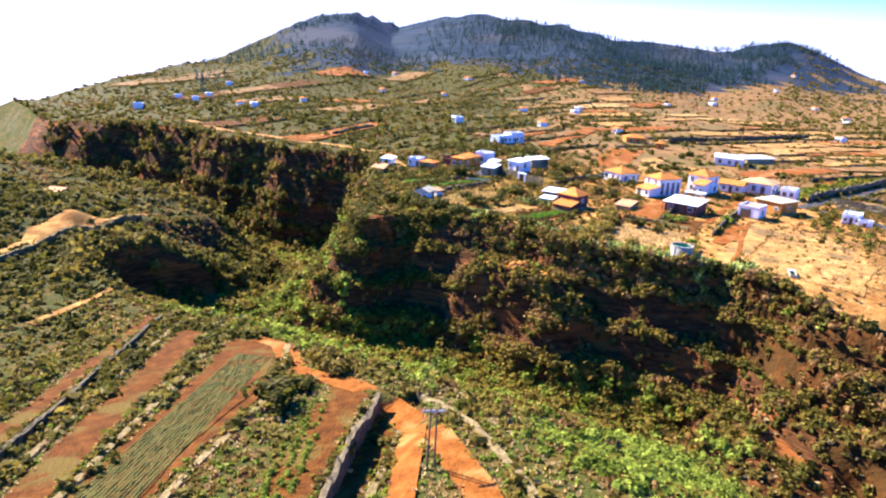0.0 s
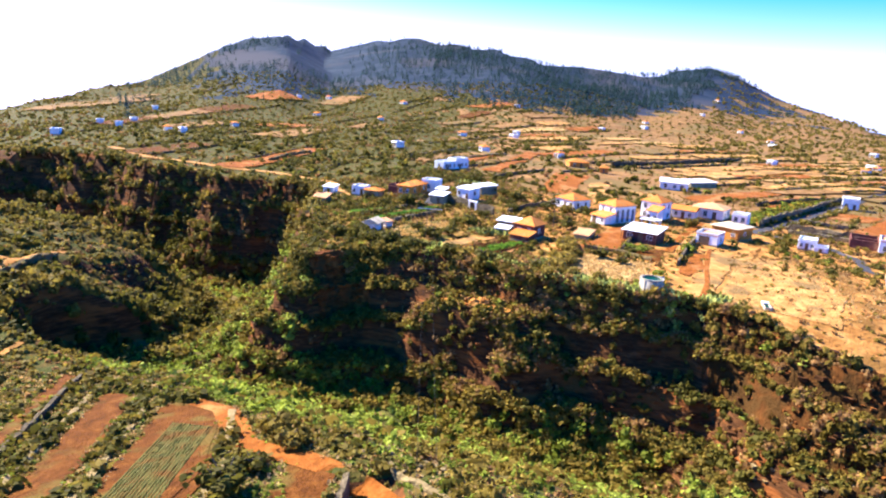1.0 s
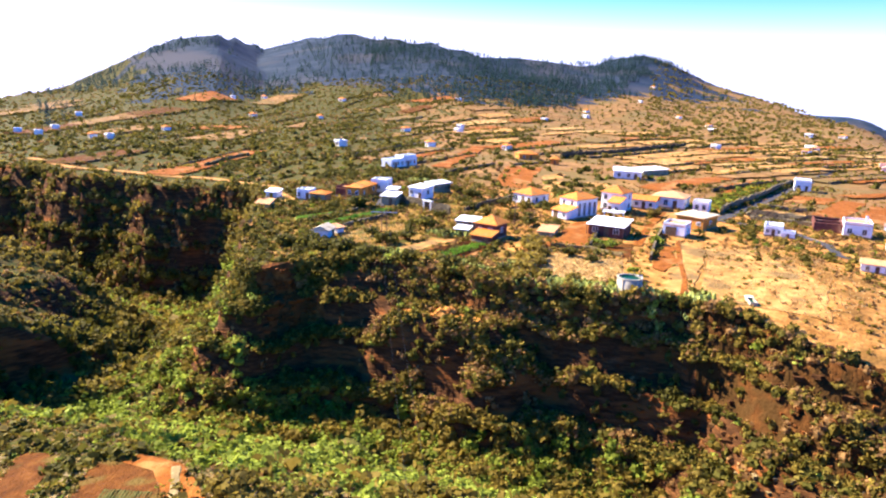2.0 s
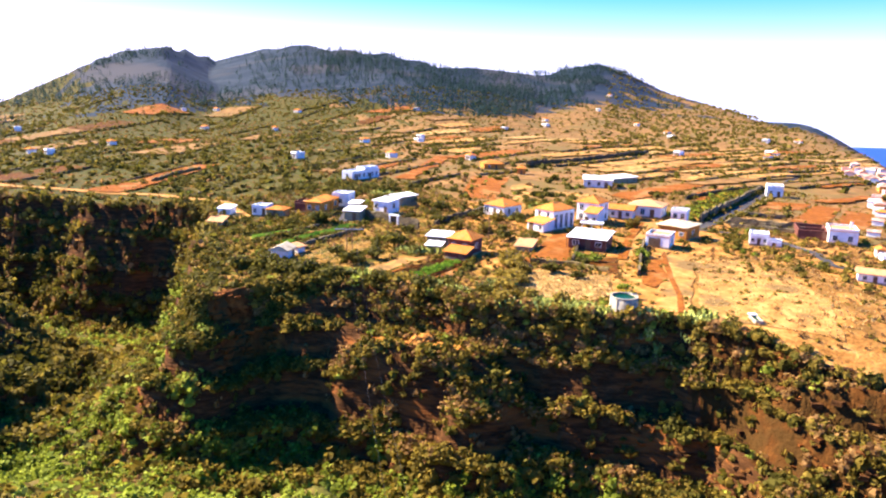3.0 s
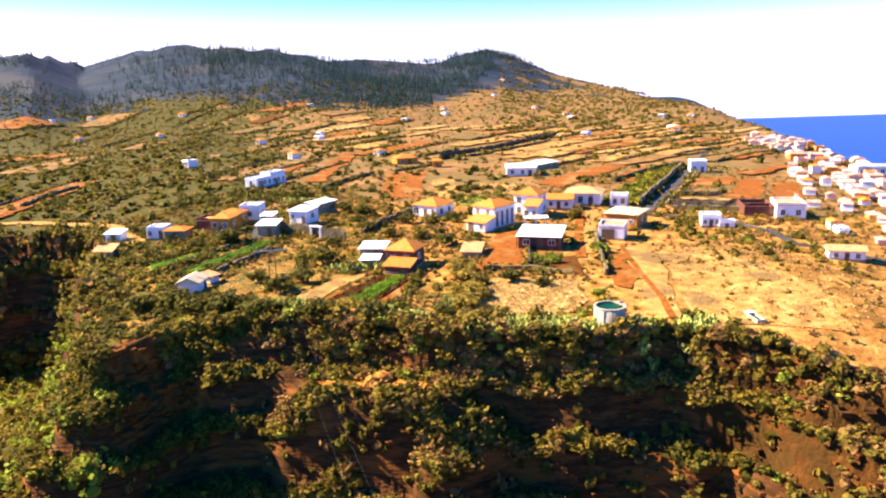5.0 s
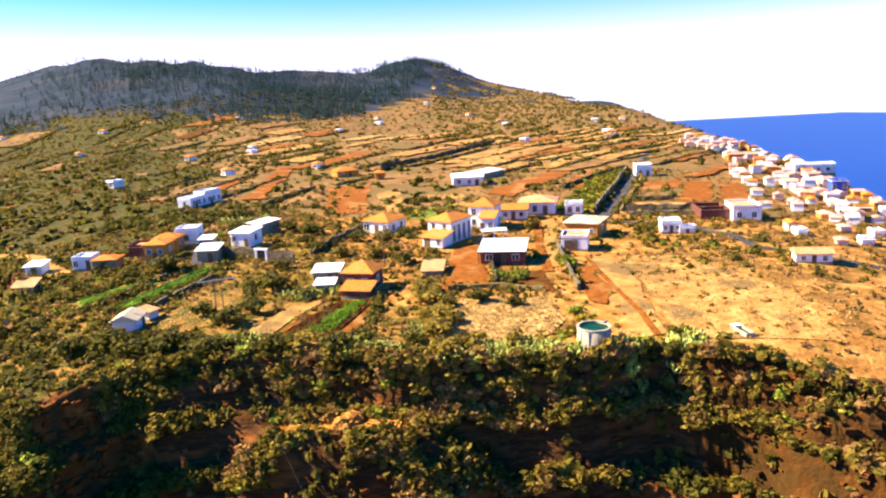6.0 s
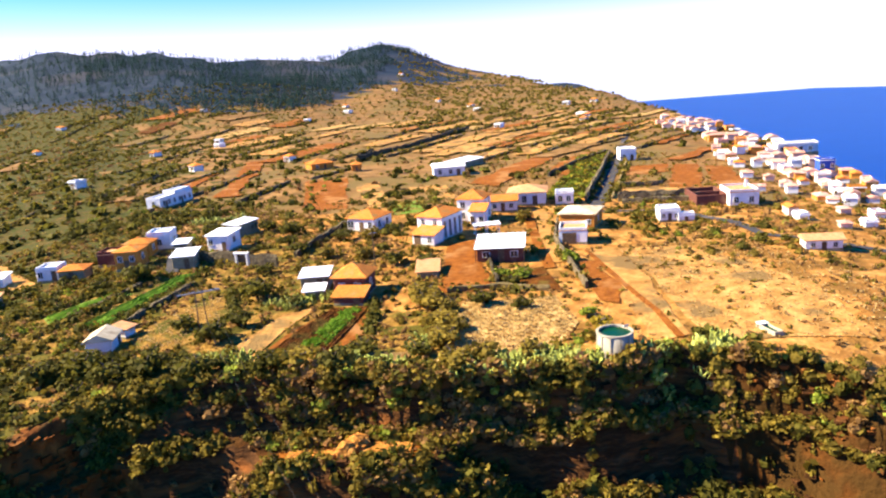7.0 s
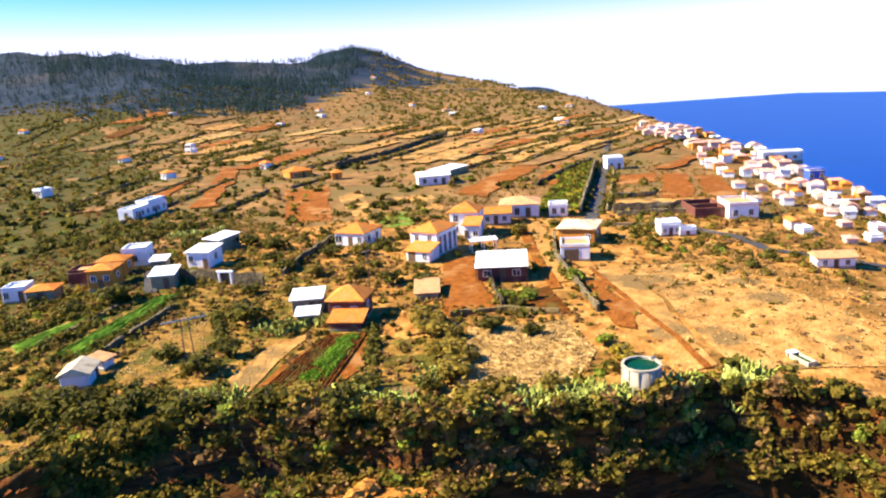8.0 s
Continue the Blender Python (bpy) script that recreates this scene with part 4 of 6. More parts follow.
house(20.8, 226, -35, 5.0, 4.0, 2.8, "old clay-roofed wing of an orange house", wall=OCHRE, pitch=0.35, right=[(0, 1.2, 0.9, 1.1)])
house(25.8, 229.5, -30, 4.6, 4.6, 3.2, "white flat-roofed cube house", roof="flat", tiles=SHEET, over=0.05, front=[(0, 1.2, 0.9, 1.1)], right=[(0, 1.2, 0.9, 1.1)])
house(25.0, 209.6, -32, 3.8, 4.0, 2.2, "grey shed with a pale sloping roof", roof="shed", tiles=SHEET, pitch=0.12, wall=BARE, doors=[(0.6, 0.9, 1.8)], category="shed", name="shed")
house(27.6, 221.5, -32, 2.6, 3.0, 1.8, "tiny block shed with a pale roof", roof="shed", tiles=SHEET, pitch=0.1, wall=BARE, doors=[(0.3, 0.8, 1.5)], category="shed", name="shed")
house(5.0, 227, -30, 3.8, 4.0, 2.2, "small white house at the edge of the gorge", roof="flat", tiles=SHEET, over=0.05, front=[(-1.2, 0.9, 0.8, 1.0)], right=[(0, 0.9, 0.8, 1.0)], doors=[(1.2, 0.9, 2.0)])
house(8.4, 222.5, -30, 4.4, 4.0, 1.9, "low outhouse with a worn clay roof", pitch=0.3, wall=BARE, category="outhouse", name="outhouse", doors=[(0, 0.9, 1.7)])
house(-3.5, 231, -30, 3.2, 3.2, 1.8, "tiny white hut near the rim", roof="shed", tiles=SHEET, pitch=0.12, doors=[(0, 0.8, 1.6)], category="hut", name="hut")
house(-6.0, 216, -30, 3.6, 2.6, 1.4, "small shelter with a pale clay roof on the rim", roof="shed", tiles=OLD_ROOF, pitch=0.3, wall=BARE, category="hut", name="hut")
house(-91, 204, -10, 4.2, 3, 1.5, "small pale hut on the far hillside", roof="shed", tiles=OLD_ROOF, pitch=0.15, wall=BARE, category="hut", name="hut", doors=[(0.6, 0.8, 1.4)])
# a white field hut near the rim
house(5.2, 177.0, 62, 3.6, 3.2, 1.7, "white field hut with a pale weathered pitched roof", roof="gable", tiles=CREAM_ROOF, pitch=0.45, right=[(0.4, 0.9, 0.6, 0.7)], doors=[(1.0, 0.8, 1.7)], category="hut", name="hut")
house(8.2, 179.6, 34, 1.8, 2.2, 1.3, "low white lean-to beside a field hut", roof="shed", tiles=OLD_ROOF, pitch=0.12, category="lean-to", name="lean_to")
# the brown house with its orange roofs
house(39.6, 172.5, -46, 4.9, 5.0, 3.0, "dark brown house with a bright orange pyramid roof", wall=BROWN_WALL, pitch=0.55, over=0.4, front=[(-1.2, 1.2, 0.9, 1.0), (1.2, 1.2, 0.9, 1.0)], right=[(0, 1.2, 0.9, 1.0)])
house(37.1, 168.9, -46, 4.4, 3.2, 1.2, "lean-to with an orange sloping roof below a brown house", wall=BROWN_WALL, roof="shed", pitch=0.22, doors=[(1.2, 0.9, 1.1)], category="lean-to", name="lean_to")
house(36.9, 180.3, -33, 4.2, 4.6, 2.1, "small shed with a white flat sheet roof", roof="shed", tiles=SHEET, pitch=0.05, wall=BARE, doors=[(0.8, 0.9, 1.8)], category="shed", name="shed")
house(34.3, 175.3, -33, 2.8, 2.6, 1.3, "low stone pen with a pale sheet roof", roof="shed", tiles=SHEET, pitch=0.1, wall=BARE, category="shed", name="shed")
# a small ochre roofed store by the tilled field
house(52.0, 171.4, -36, 3.2, 5.2, 0.8, "low store under a wide ochre sheet roof", roof="shed", tiles=OLD_ROOF, pitch=0.1, wall=BARE, category="shed", name="shed")


def white_roof_shed():
    """The dark red shed with a white sheet roof, beside the tilled field."""
    ob = empty("shed", pose(65.6, 170.0, ground_z(65.6, 170.0), 0, 0, -42), "dark red shed under a large white sheet roof", "shed")
    part("wall", box_mesh(-3.7, 3.7, -3.4, 3.6, -1.0, 2.3, bevel=0.04), BROWN_WALL, ob)
    frame_mesh = box_mesh(-4.0, 4.0, -4.0, 4.0, 2.3, 2.42)
    for v in frame_mesh.verts:
        v.co.z += 0.07 * (v.co.y + 4)
    roof = part("roof", frame_mesh, WOOD, ob, "sheet roof on wooden battens")
    for i in range(8):
        a = -4.1 + i * 8.2 / 8
        sheet = box_mesh(a, a + 8.2 / 8 + 0.02, -4.1, 4.1, 2.43 + 0.02 * (i % 2), 2.5 + 0.02 * (i % 2))
        for v in sheet.verts:
            v.co.z += 0.07 * (v.co.y + 4)
        part("sheet", sheet, SHEET, roof, "white corrugated sheet")
    for u in (-3.9, 0, 3.9):
        part("post", box_mesh(u - 0.07, u + 0.07, -4.0, -3.86, -0.5, 2.4), WOOD, ob)
    window_part(ob, -2.2, -3.4, 0.9, 1.1, 0.9, "f")
    window_part(ob, 2.3, -3.4, 0.9, 1.1, 0.9, "f")
    door_part(ob, 0.2, -3.4, 0, 1.0, 2.0, "f")
    BUSY.append([(58, 168), (66, 163), (72, 172), (64, 178)])


white_roof_shed()


def pergola(x, y, turn):
    ob = empty("pergola", pose(x, y, ground_z(x, y), 0, 0, turn), "open pergola with a pale slatted roof", "pergola")
    for u in (-2.2, 0, 2.2):
        for v in (-1.4, 1.4):
            part("post", box_mesh(u - 0.06, u + 0.06, v - 0.06, v + 0.06, -0.4, 2.0), WHITE, ob)
    for v in (-1.4, 1.4):
        part("beam", box_mesh(-2.5, 2.5, v - 0.07, v + 0.07, 2.0, 2.15), WHITE, ob)
    for i in range(11):
        u = -2.4 + i * 0.48
        part("slat", box_mesh(u - 0.15, u + 0.15, -1.7, 1.7, 2.16, 2.2), SHEET, ob)


pergola(74.0, 184.6, -30)


def gate(x, y, turn):
    ob = empty("gateway", pose(x, y, ground_z(x, y), 0, 0, turn), "white-framed gateway with a dark opening", "gateway")
    part("pillar", box_mesh(-1.3, -0.9, -0.3, 0.3, -0.5, 2.0, bevel=0.03), WHITE, ob)
    part("pillar", box_mesh(0.9, 1.3, -0.3, 0.3, -0.5, 2.0, bevel=0.03), WHITE, ob)
    part("lintel", box_mesh(-1.5, 1.5, -0.32, 0.32, 2.0, 2.3, bevel=0.03), WHITE, ob)
    part("gate", box_mesh(-0.9, 0.9, 0.05, 0.15, -0.3, 1.95), WOOD, ob)


gate(32.9, 203, -50)


def ruin():
    """Roofless red-walled yard by the fields."""
    ob = empty("walled_yard", pose(124.9, 173.6, ground_z(124.9, 173.6), 0, 0, -38), "roofless yard with dark red block walls", "yard")
    for a in ((-3.2, 3.2, -4.6, -4.2), (-3.2, 3.2, 4.2, 4.6), (-3.2, -2.8, -4.2, 4.2), (2.8, 3.2, -4.2, 4.2), (-2.8, 2.8, -0.2, 0.2)):
        part("wall", box_mesh(*a, -1.0, 2.2 + 0.3 * random.random(), bevel=0.05), BROWN_WALL, ob)


ruin()


# ---- tank, trough, poles ----
def ring_mesh(r0, r1, z0, z1, n=40, taper=0.0):
    bm = bmesh.new()
    rows = []
    for r, z in ((r1 + taper, z0), (r1, z1), (r0, z1), (r0, z0)):
        rows.append([bm.verts.new((r * math.cos(2 * math.pi * i / n), r * math.sin(2 * math.pi * i / n), z)) for i in range(n)])
    for k in range(4):
        a, b = rows[k], rows[(k + 1) % 4]
        for i in range(n):
            bm.faces.new((a[i], a[(i + 1) % n], b[(i + 1) % n], b[i]))
    return bm


def disc_mesh(r, z, n=40):
    bm = bmesh.new()
    bm.faces.new([bm.verts.new((r * math.cos(2 * math.pi * i / n), r * math.sin(2 * math.pi * i / n), z)) for i in range(n)])
    return bm


def water_tank():
    x, y = 48.6, 129.6
    ob = empty("water_tank", pose(x, y, 4.0) @ Matrix.Diagonal((0.88, 0.88, 1.1, 1)), "round concrete water tank full of green water at the rim", "water tank")
    for p in part("shell", ring_mesh(2.0, 2.2, -2.0, 2.4, taper=0.1), CONCRETE, ob).data.polygons:
        p.use_smooth = True
    part("rim", ring_mesh(1.96, 2.27, 2.4, 2.55), CONCRETE, ob, "pale concrete rim")
    part("water", disc_mesh(2.01, 2.3), POND, ob, "still green water")
    part("pipe", box_mesh(1.5, 2.5, -0.08, 0.08, 2.55, 2.7, bevel=0.03), METAL, ob)
    for i in range(12):
        a = 2 * math.pi * i / 12
        rib = part("rib", box_mesh(-0.05, 0.05, -0.03, 0.03, -2.0, 2.4), CONCRETE, ob)
        rib.matrix_local = pose(2.26 * math.cos(a), 2.26 * math.sin(a), 0, 0, 0, math.degrees(a) + 90)
    BUSY.append([(45.8, 128), (51.5, 128), (51.5, 133), (45.8, 133)])


water_tank()


def trough():
    """A long concrete trough with a slab over one end."""
    x, y = 65.0, 121.6
    ob = empty("water_trough", pose(x, y, ground_z(x, y) + 0.1, 0, 0, -112) @ Matrix.Diagonal((0.7, 0.7, 0.7, 1)), "open rectangular concrete trough with a pale slab at one end", "trough")
    for a in ((-2.0, 2.0, -0.8, -0.62), (-2.0, 2.0, 0.62, 0.8), (-2.0, -1.82, -0.62, 0.62), (1.82, 2.0, -0.62, 0.62)):
        part("side", box_mesh(*a, -0.6, 0.75, bevel=0.03), CONCRETE, ob)
    part("water", box_mesh(-1.82, 1.82, -0.62, 0.62, -0.6, 0.35), POND, ob)
    part("slab", box_mesh(-2.9, -1.7, -0.85, 0.85, 0.76, 0.86, bevel=0.03), SHEET, ob, "pale slab")
    part("support", box_mesh(-2.8, -2.5, -0.7, 0.7, -0.6, 0.76), CONCRETE, ob)


trough()


def rod(a, b, r, n=8):
    a, b = Vector(a), Vector(b)
    bm = bmesh.new()
    m = Matrix.Translation(a) @ (b - a).to_track_quat("Z", "Y").to_matrix().to_4x4()
    lo = [bm.verts.new(m @ Vector((r * math.cos(2 * math.pi * i / n), r * math.sin(2 * math.pi * i / n), 0))) for i in range(n)]
    hi = [bm.verts.new(m @ Vector((0.75 * r * math.cos(2 * math.pi * i / n), 0.75 * r * math.sin(2 * math.pi * i / n), (b - a).length))) for i in range(n)]
    bm.faces.new(lo), bm.faces.new(hi)
    for i in range(n):
        bm.faces.new((lo[i], lo[(i + 1) % n], hi[(i + 1) % n], hi[i]))
    return bm


def twin_pole(x, y, turn, tall, gap, label, arm_half=0.9):
    """Two wooden poles joined by a cross-arm that carries insulators."""
    z = ground_z(x, y)
    ob = empty("power_pole", pose(x, y, z, 0, 0, turn), label, "power pole", "power poles")
    part("pole", rod((-gap, 0, -0.8), (-gap * 0.7, 0, tall), 0.09), WOOD, ob)
    part("pole", rod((gap, 0, -0.8), (gap * 0.7, 0, tall), 0.09), WOOD, ob)
    arm = part("crossarm", box_mesh(-arm_half, arm_half, -0.08, 0.08, tall - 0.34, tall - 0.16), METAL, ob)
    for u in (-arm_half * 0.85, 0, arm_half * 0.85):
        part("insulator", ring_mesh(0.015, 0.05, tall - 0.15, tall + 0.1, 8), CONCRETE, arm).location.x = u
    return z + tall + 0.2


near_top = twin_pole(0.5, 60.8, 4, 5.4, 0.32, "weathered twin wooden power pole by the dirt track")
village_top = twin_pole(17.0, 173.2, -12, 5.6, 0.6, "weathered twin wooden power pole in the dry field", 2.7)


def cable(a, b, sag, label):
    bm, prev, n = bmesh.new(), None, 40
    a, b = Vector(a), Vector(b)
    side = (b - a).cross(Vector((0, 0, 1))).normalized() * 0.01
    for i in range(n + 1):
        t = i / n
        p = a.lerp(b, t) - Vector((0, 0, sag * 4 * t * (1 - t)))
        row = [bm.verts.new(p + s) for s in (side, Vector((0, 0, 0.01)), -side, Vector((0, 0, -0.01)))]
        if prev:
            for k in range(4):
                bm.faces.new((prev[k], prev[(k + 1) % 4], row[(k + 1) % 4], row[k]))
        prev = row
    return tagged(part("power_cable", bm, CABLE), label, "cable", "power cables")


for u in (-0.75, 0.75):
    cable((0.5 + u, 60.8, near_top), (17 + u, 173.2, village_top), 3.5, "thin black power cable slung across the gorge")
    cable((17 + u, 173.2, village_top), (48 + u * 0.5, 181.4, 10.3), 0.8, "thin black power cable over the fields")


def single_pole(x, y, tall):
    ob = empty("power_pole", pose(x, y, ground_z(x, y)), "slim grey utility pole beside the hedge", "power pole", "power poles")
    part("pole", rod((0, 0, -0.8), (0, 0, tall), 0.1), WOOD, ob)
    part("crossarm", box_mesh(-0.7, 0.7, -0.05, 0.05, tall - 0.3, tall - 0.2), METAL, ob)


single_pole(48, 181.4, 6.2)


# ---- far houses and the town ----
def far_houses():
    rng = random.Random(11)
    spots = [(111, 458), (337, 533), (280, 363), (239, 385), (400, 760), (106, 354), (430, 500), (391, 491), (380, 650), (-10, 600), (-27, 706), (-75.8, 407.5), (-113, 464.7), (-84.3, 413), (-57, 468), (36, 556), (66, 682), (-131, 392.6), (-127, 449.5), (-113, 433), (-123, 567.8), (0, 742), (214, 576), (276, 632), (76.7, 450), (71.4, 364), (121.6, 492), (364.6, 578), (494, 899), (172, 683), (294, 670), (307, 391), (305, 386), (28.8, 359)]
    for i, (x, y) in enumerate(spots):
        far = math.hypot(x, y - 80)
        w, d = rng.uniform(3.6, 5.6) * (0.75 + far / 1600), rng.uniform(3.2, 4.4)
        clay = rng.random() < 0.5
        house(x, y, rng.uniform(-88, -58), w, d, rng.uniform(2.0, 2.6), "small white farmhouse with a clay roof on the slope" if clay else "small white flat-roofed farmhouse on the slope", roof="hip" if clay else "flat", tiles=ROOF if clay else SHEET, pitch=0.4, front=[(-w * 0.3, 0.9, 0.9, 1.2), (w * 0.28, 0.9, 0.9, 1.2)], doors=[(0, 1.0, 2.0)], group="farmhouses on the slope")


def town():
    """Houses in close rows along the streets that run down the brow of the hill."""
    rng = random.Random(12)
    street = [Vector(p) for p in ((318, 330), (282, 290), (246, 246), (214, 214), (182, 184), (158, 163), (141, 149), (128, 134))]
    done = []
    for a, b in zip(street, street[1:]):
        go = (b - a).normalized()
        side = Vector((-go.y, go.x))
        k = 0.0
        while k < (b - a).length:
            at = a + go * k
            near = 0.5 + 0.3 * float(smooth((math.hypot(at.x + 6, at.y - 86) - 130) / 170))
            k += near * rng.uniform(5.6, 7.6)
            for row, off in enumerate((-16, -10.5, -5, 0.5, 6, 11.5)):
                if rng.random() < (0.78, 0.55, 0.45, 0.45, 0.55, 0.7)[row] + (0.15 if at.x > 205 else 0):
                    continue
                c = at + side * off + Vector((rng.uniform(-1, 1), rng.uniform(-1, 1)))
                if any((c - q).length < 3.6 * near for q in done) or math.hypot(c.x - 127.6, c.y - 167.5) < 8 or math.hypot(c.x - 124.9, c.y - 173.6) < 8 or math.hypot(c.x - 229, c.y - 214) < 10:
                    continue
                done.append(c)
                w, d, h = near * rng.uniform(3.8, 7.4), near * rng.uniform(3.6, 5.0), near * rng.choice((1.9, 2.1, 2.4, 3.4))
                kind = rng.random()
                if kind < 0.74:
                    roof, tiles, words = rng.choice(("hip", "gable", "gable")), ROOF if kind < 0.1 else PINK_ROOF, "white town house with a clay tile roof"
                else:
                    roof, tiles, words = "flat", SHEET if kind < 0.86 else PINK_ROOF, "white flat-roofed town house with a parapet"
                tone = rng.random()
                wall = WHITE if tone < 0.62 else PINK if tone < 0.86 else OCHRE
                words = words.replace("white", {WHITE: "white", PINK: "pale pink", OCHRE: "ochre"}[wall])
                front = [(-w * 0.3, 0.35 * h, 0.5, 0.6), (w * 0.3, 0.35 * h, 0.5, 0.6)]
                if h > 2.0:
                    front = [(k * w * 0.28, h * v, 0.5, 0.55) for k in (-1, 1) for v in (0.12, 0.62)]
                    words = words.replace("town house", "two-storey town house")
                turn = math.degrees(math.atan2(go.y, go.x)) + 180 + rng.choice((0, 0, 90, 8, -8))
                house(c.x, c.y, turn, w, d, h, words, roof=roof, tiles=tiles, wall=wall, pitch=0.34, over=0.18, front=front, right=[(0, 0.35 * h, 0.5, 0.6)], doors=[(0, 0.55, min(1.5, 0.7 * h))], group="town houses")


far_houses()
town()
house(192, 184, -42, 4.0, 3.6, 2.9, "blue-walled two-storey house in the town", roof="flat", tiles=SHEET, wall=BLUE_WALL, over=0.1, front=[(-1.3, 1.0, 0.9, 1.1), (1.3, 1.0, 0.9, 1.1)], right=[(0, 1.0, 0.9, 1.1)])
house(229, 214, -42, 13, 5, 3.0, "long white industrial building on the brow of the hill", roof="flat", tiles=SHEET, over=0.1, front=[(-5, 1, 1.2, 1.2), (-2, 1, 1.2, 1.2), (1, 1, 1.2, 1.2), (4, 1, 1.2, 1.2)], category="building", name="building")
house(103.6, 137, -44, 5.4, 3, 1.6, "long low white house with an orange clay roof", roof="gable", pitch=0.4, tiles=OLD_ROOF, front=[(-1.6, 0.6, 0.6, 0.7), (1.6, 0.6, 0.6, 0.7)], doors=[(0, 0.7, 1.4)], right=[(0, 0.6, 0.6, 0.7)])


# ---- plants ----
RNG = np.random.default_rng(7)


def clump(n, seed, low=-0.2, leaf_size=0.34, round_top=1.0):
    """A bush one metre in radius: leaf sprays set over and inside a lumpy dome."""
    r = np.random.default_rng(seed)
    lumps = r.normal(size=(5, 3)) * (0.42, 0.42, 0.25) + (0, 0, 0.35)
    out = []
    for i in range(n):
        d = r.normal(size=3)
        d[2] = abs(d[2]) * round_top + low
        d /= np.linalg.norm(d)
        c = lumps[i % 5] + d * r.uniform(0.35, 0.68)
        nrm = d + r.normal(size=3) * 0.55
        nrm /= np.linalg.norm(nrm)
        u = np.cross(nrm, (0.3, 0.2, 1.0))
        u /= np.linalg.norm(u)
        v = np.cross(nrm, u)
        s = leaf_size * r.uniform(0.6, 1.35)
        a, b = u * s, v * s * r.uniform(0.5, 0.9)
        out.append([c - a * 0.9 - b * 0.4, c - a * 0.1 - b, c + a - b * 0.1, c + a * 0.2 + b])
    # a dense heart behind the leaves
    m = 6 if n > 20 else 4
    ring = [[np.array((0.62 * math.cos(a) * k, 0.62 * math.sin(a) * k, h)) for a in (i * 2 * math.pi / m for i in range(m))] for k, h in ((1.0, -0.1), (1.12, 0.36), (0.55, 0.76))]
    for lo, hi in zip(ring, ring[1:]):
        for i in range(m):
            out.append([lo[i], lo[(i + 1) % m], hi[(i + 1) % m], hi[i]])
    out.append([ring[2][0], ring[2][1], ring[2][m // 2], ring[2][m // 2 + 1]])
    return np.array(out).reshape(-1, 3)


def pine_form(seed, n=10):
    """A pine one unit tall: drooping sprays in whorls round a thin stem."""
    r = np.random.default_rng(seed)
    out = []
    for i in range(n):
        k = 0.18 + 0.8 * (i / n)
        wide = 0.24 * (1.05 - k) ** 0.7 + 0.03
        a = i * 2.4 + r.uniform(-0.4, 0.4)
        d, s = np.array((math.cos(a), math.sin(a), 0)), np.array((-math.sin(a), math.cos(a), 0))
        c = np.array((0, 0, k))
        out.append([c + (0, 0, 0.06), c + d * wide * 0.7 + s * wide * 0.6, c + d * wide * 1.2 - (0, 0, 0.05), c + d * wide * 0.7 - s * wide * 0.6])
    for a in (0, math.pi / 2):
        s = np.array((math.cos(a), math.sin(a), 0)) * 0.012
        out.append([-s, s, s + (0, 0, 0.5), -s + (0, 0, 0.5)])
    return np.array(out).reshape(-1, 3)


def boulder(seed):
    r = np.random.default_rng(seed)
    v = np.array([(x, y, z) for z in (-0.5, 0.6) for x, y in ((-1, -1), (1, -1), (1, 1), (-1, 1))]) * 0.6 * r.uniform(0.6, 1.3, (8, 3))
    return np.concatenate([v[[0, 1, 2, 3]], v[[4, 5, 6, 7]], v[[0, 1, 5, 4]], v[[1, 2, 6, 5]], v[[2, 3, 7, 6]], v[[3, 0, 4, 7]]])


def tuft(seed):
    r = np.random.default_rng(seed)
    out = []
    for i in range(4):
        a = r.uniform(0, 6.28)
        d, s = np.array((math.cos(a), math.sin(a), 0)), np.array((-math.sin(a), math.cos(a), 0)) * 0.35
        out.append([-s * 0.6, s * 0.6, s + d * 0.6 + (0, 0, 0.9), -s + d * 0.5 + (0, 0, 0.8)])
    return np.array(out).reshape(-1, 3)


def scatter(name, label, category, mat, forms, xy, size, tall=(0.75, 1.15), sink=0.12):
    """Sets the forms down on the ground at the given places, as one mesh."""
    if not len(xy):
        return None
    z = height(xy[:, 0], xy[:, 1])
    pick = RNG.integers(0, len(forms), len(xy))
    turn, up = RNG.uniform(0, 2 * math.pi, len(xy)), RNG.uniform(*tall, len(xy))
    chunks = []
    for k, form in enumerate(forms):
        i = np.where(pick == k)[0]
        c, s = np.cos(turn[i])[:, None], np.sin(turn[i])[:, None]
        px, py, pz = form.T
        m = size[i][:, None]
        v = np.stack([(px * c - py * s) * m + xy[i, 0:1], (px * s + py * c) * m + xy[i, 1:2], pz * m * up[i][:, None] + (z[i] - sink * size[i])[:, None]], -1)
        chunks.append(v.reshape(-1, 3))
    verts = np.concatenate(chunks)
    me = fast_mesh(name, verts, np.arange(len(verts)).reshape(-1, 4), [mat])
    return tagged(new(name, me), label, category, kind="stuff")


def free(xy, edge=0.0):
    keep = np.ones(len(xy), bool)
    for ring in BUSY:
        r = np.array(ring)
        lo, hi = r.min(0) - 1, r.max(0) + 1
        i = np.where(keep & (xy[:, 0] > lo[0]) & (xy[:, 0] < hi[0]) & (xy[:, 1] > lo[1]) & (xy[:, 1] < hi[1]))[0]
        if len(i):
            keep[i] = inside_distance(xy[i, 0], xy[i, 1], list(ring)) < -edge
    return xy[keep]


def spread(n, x0, x1, y0, y1):
    return np.c_[RNG.uniform(x0, x1, n), RNG.uniform(y0, y1, n)]


def shelf_in(p):
    return inside_distance(p[:, 0], p[:, 1], SHELF)


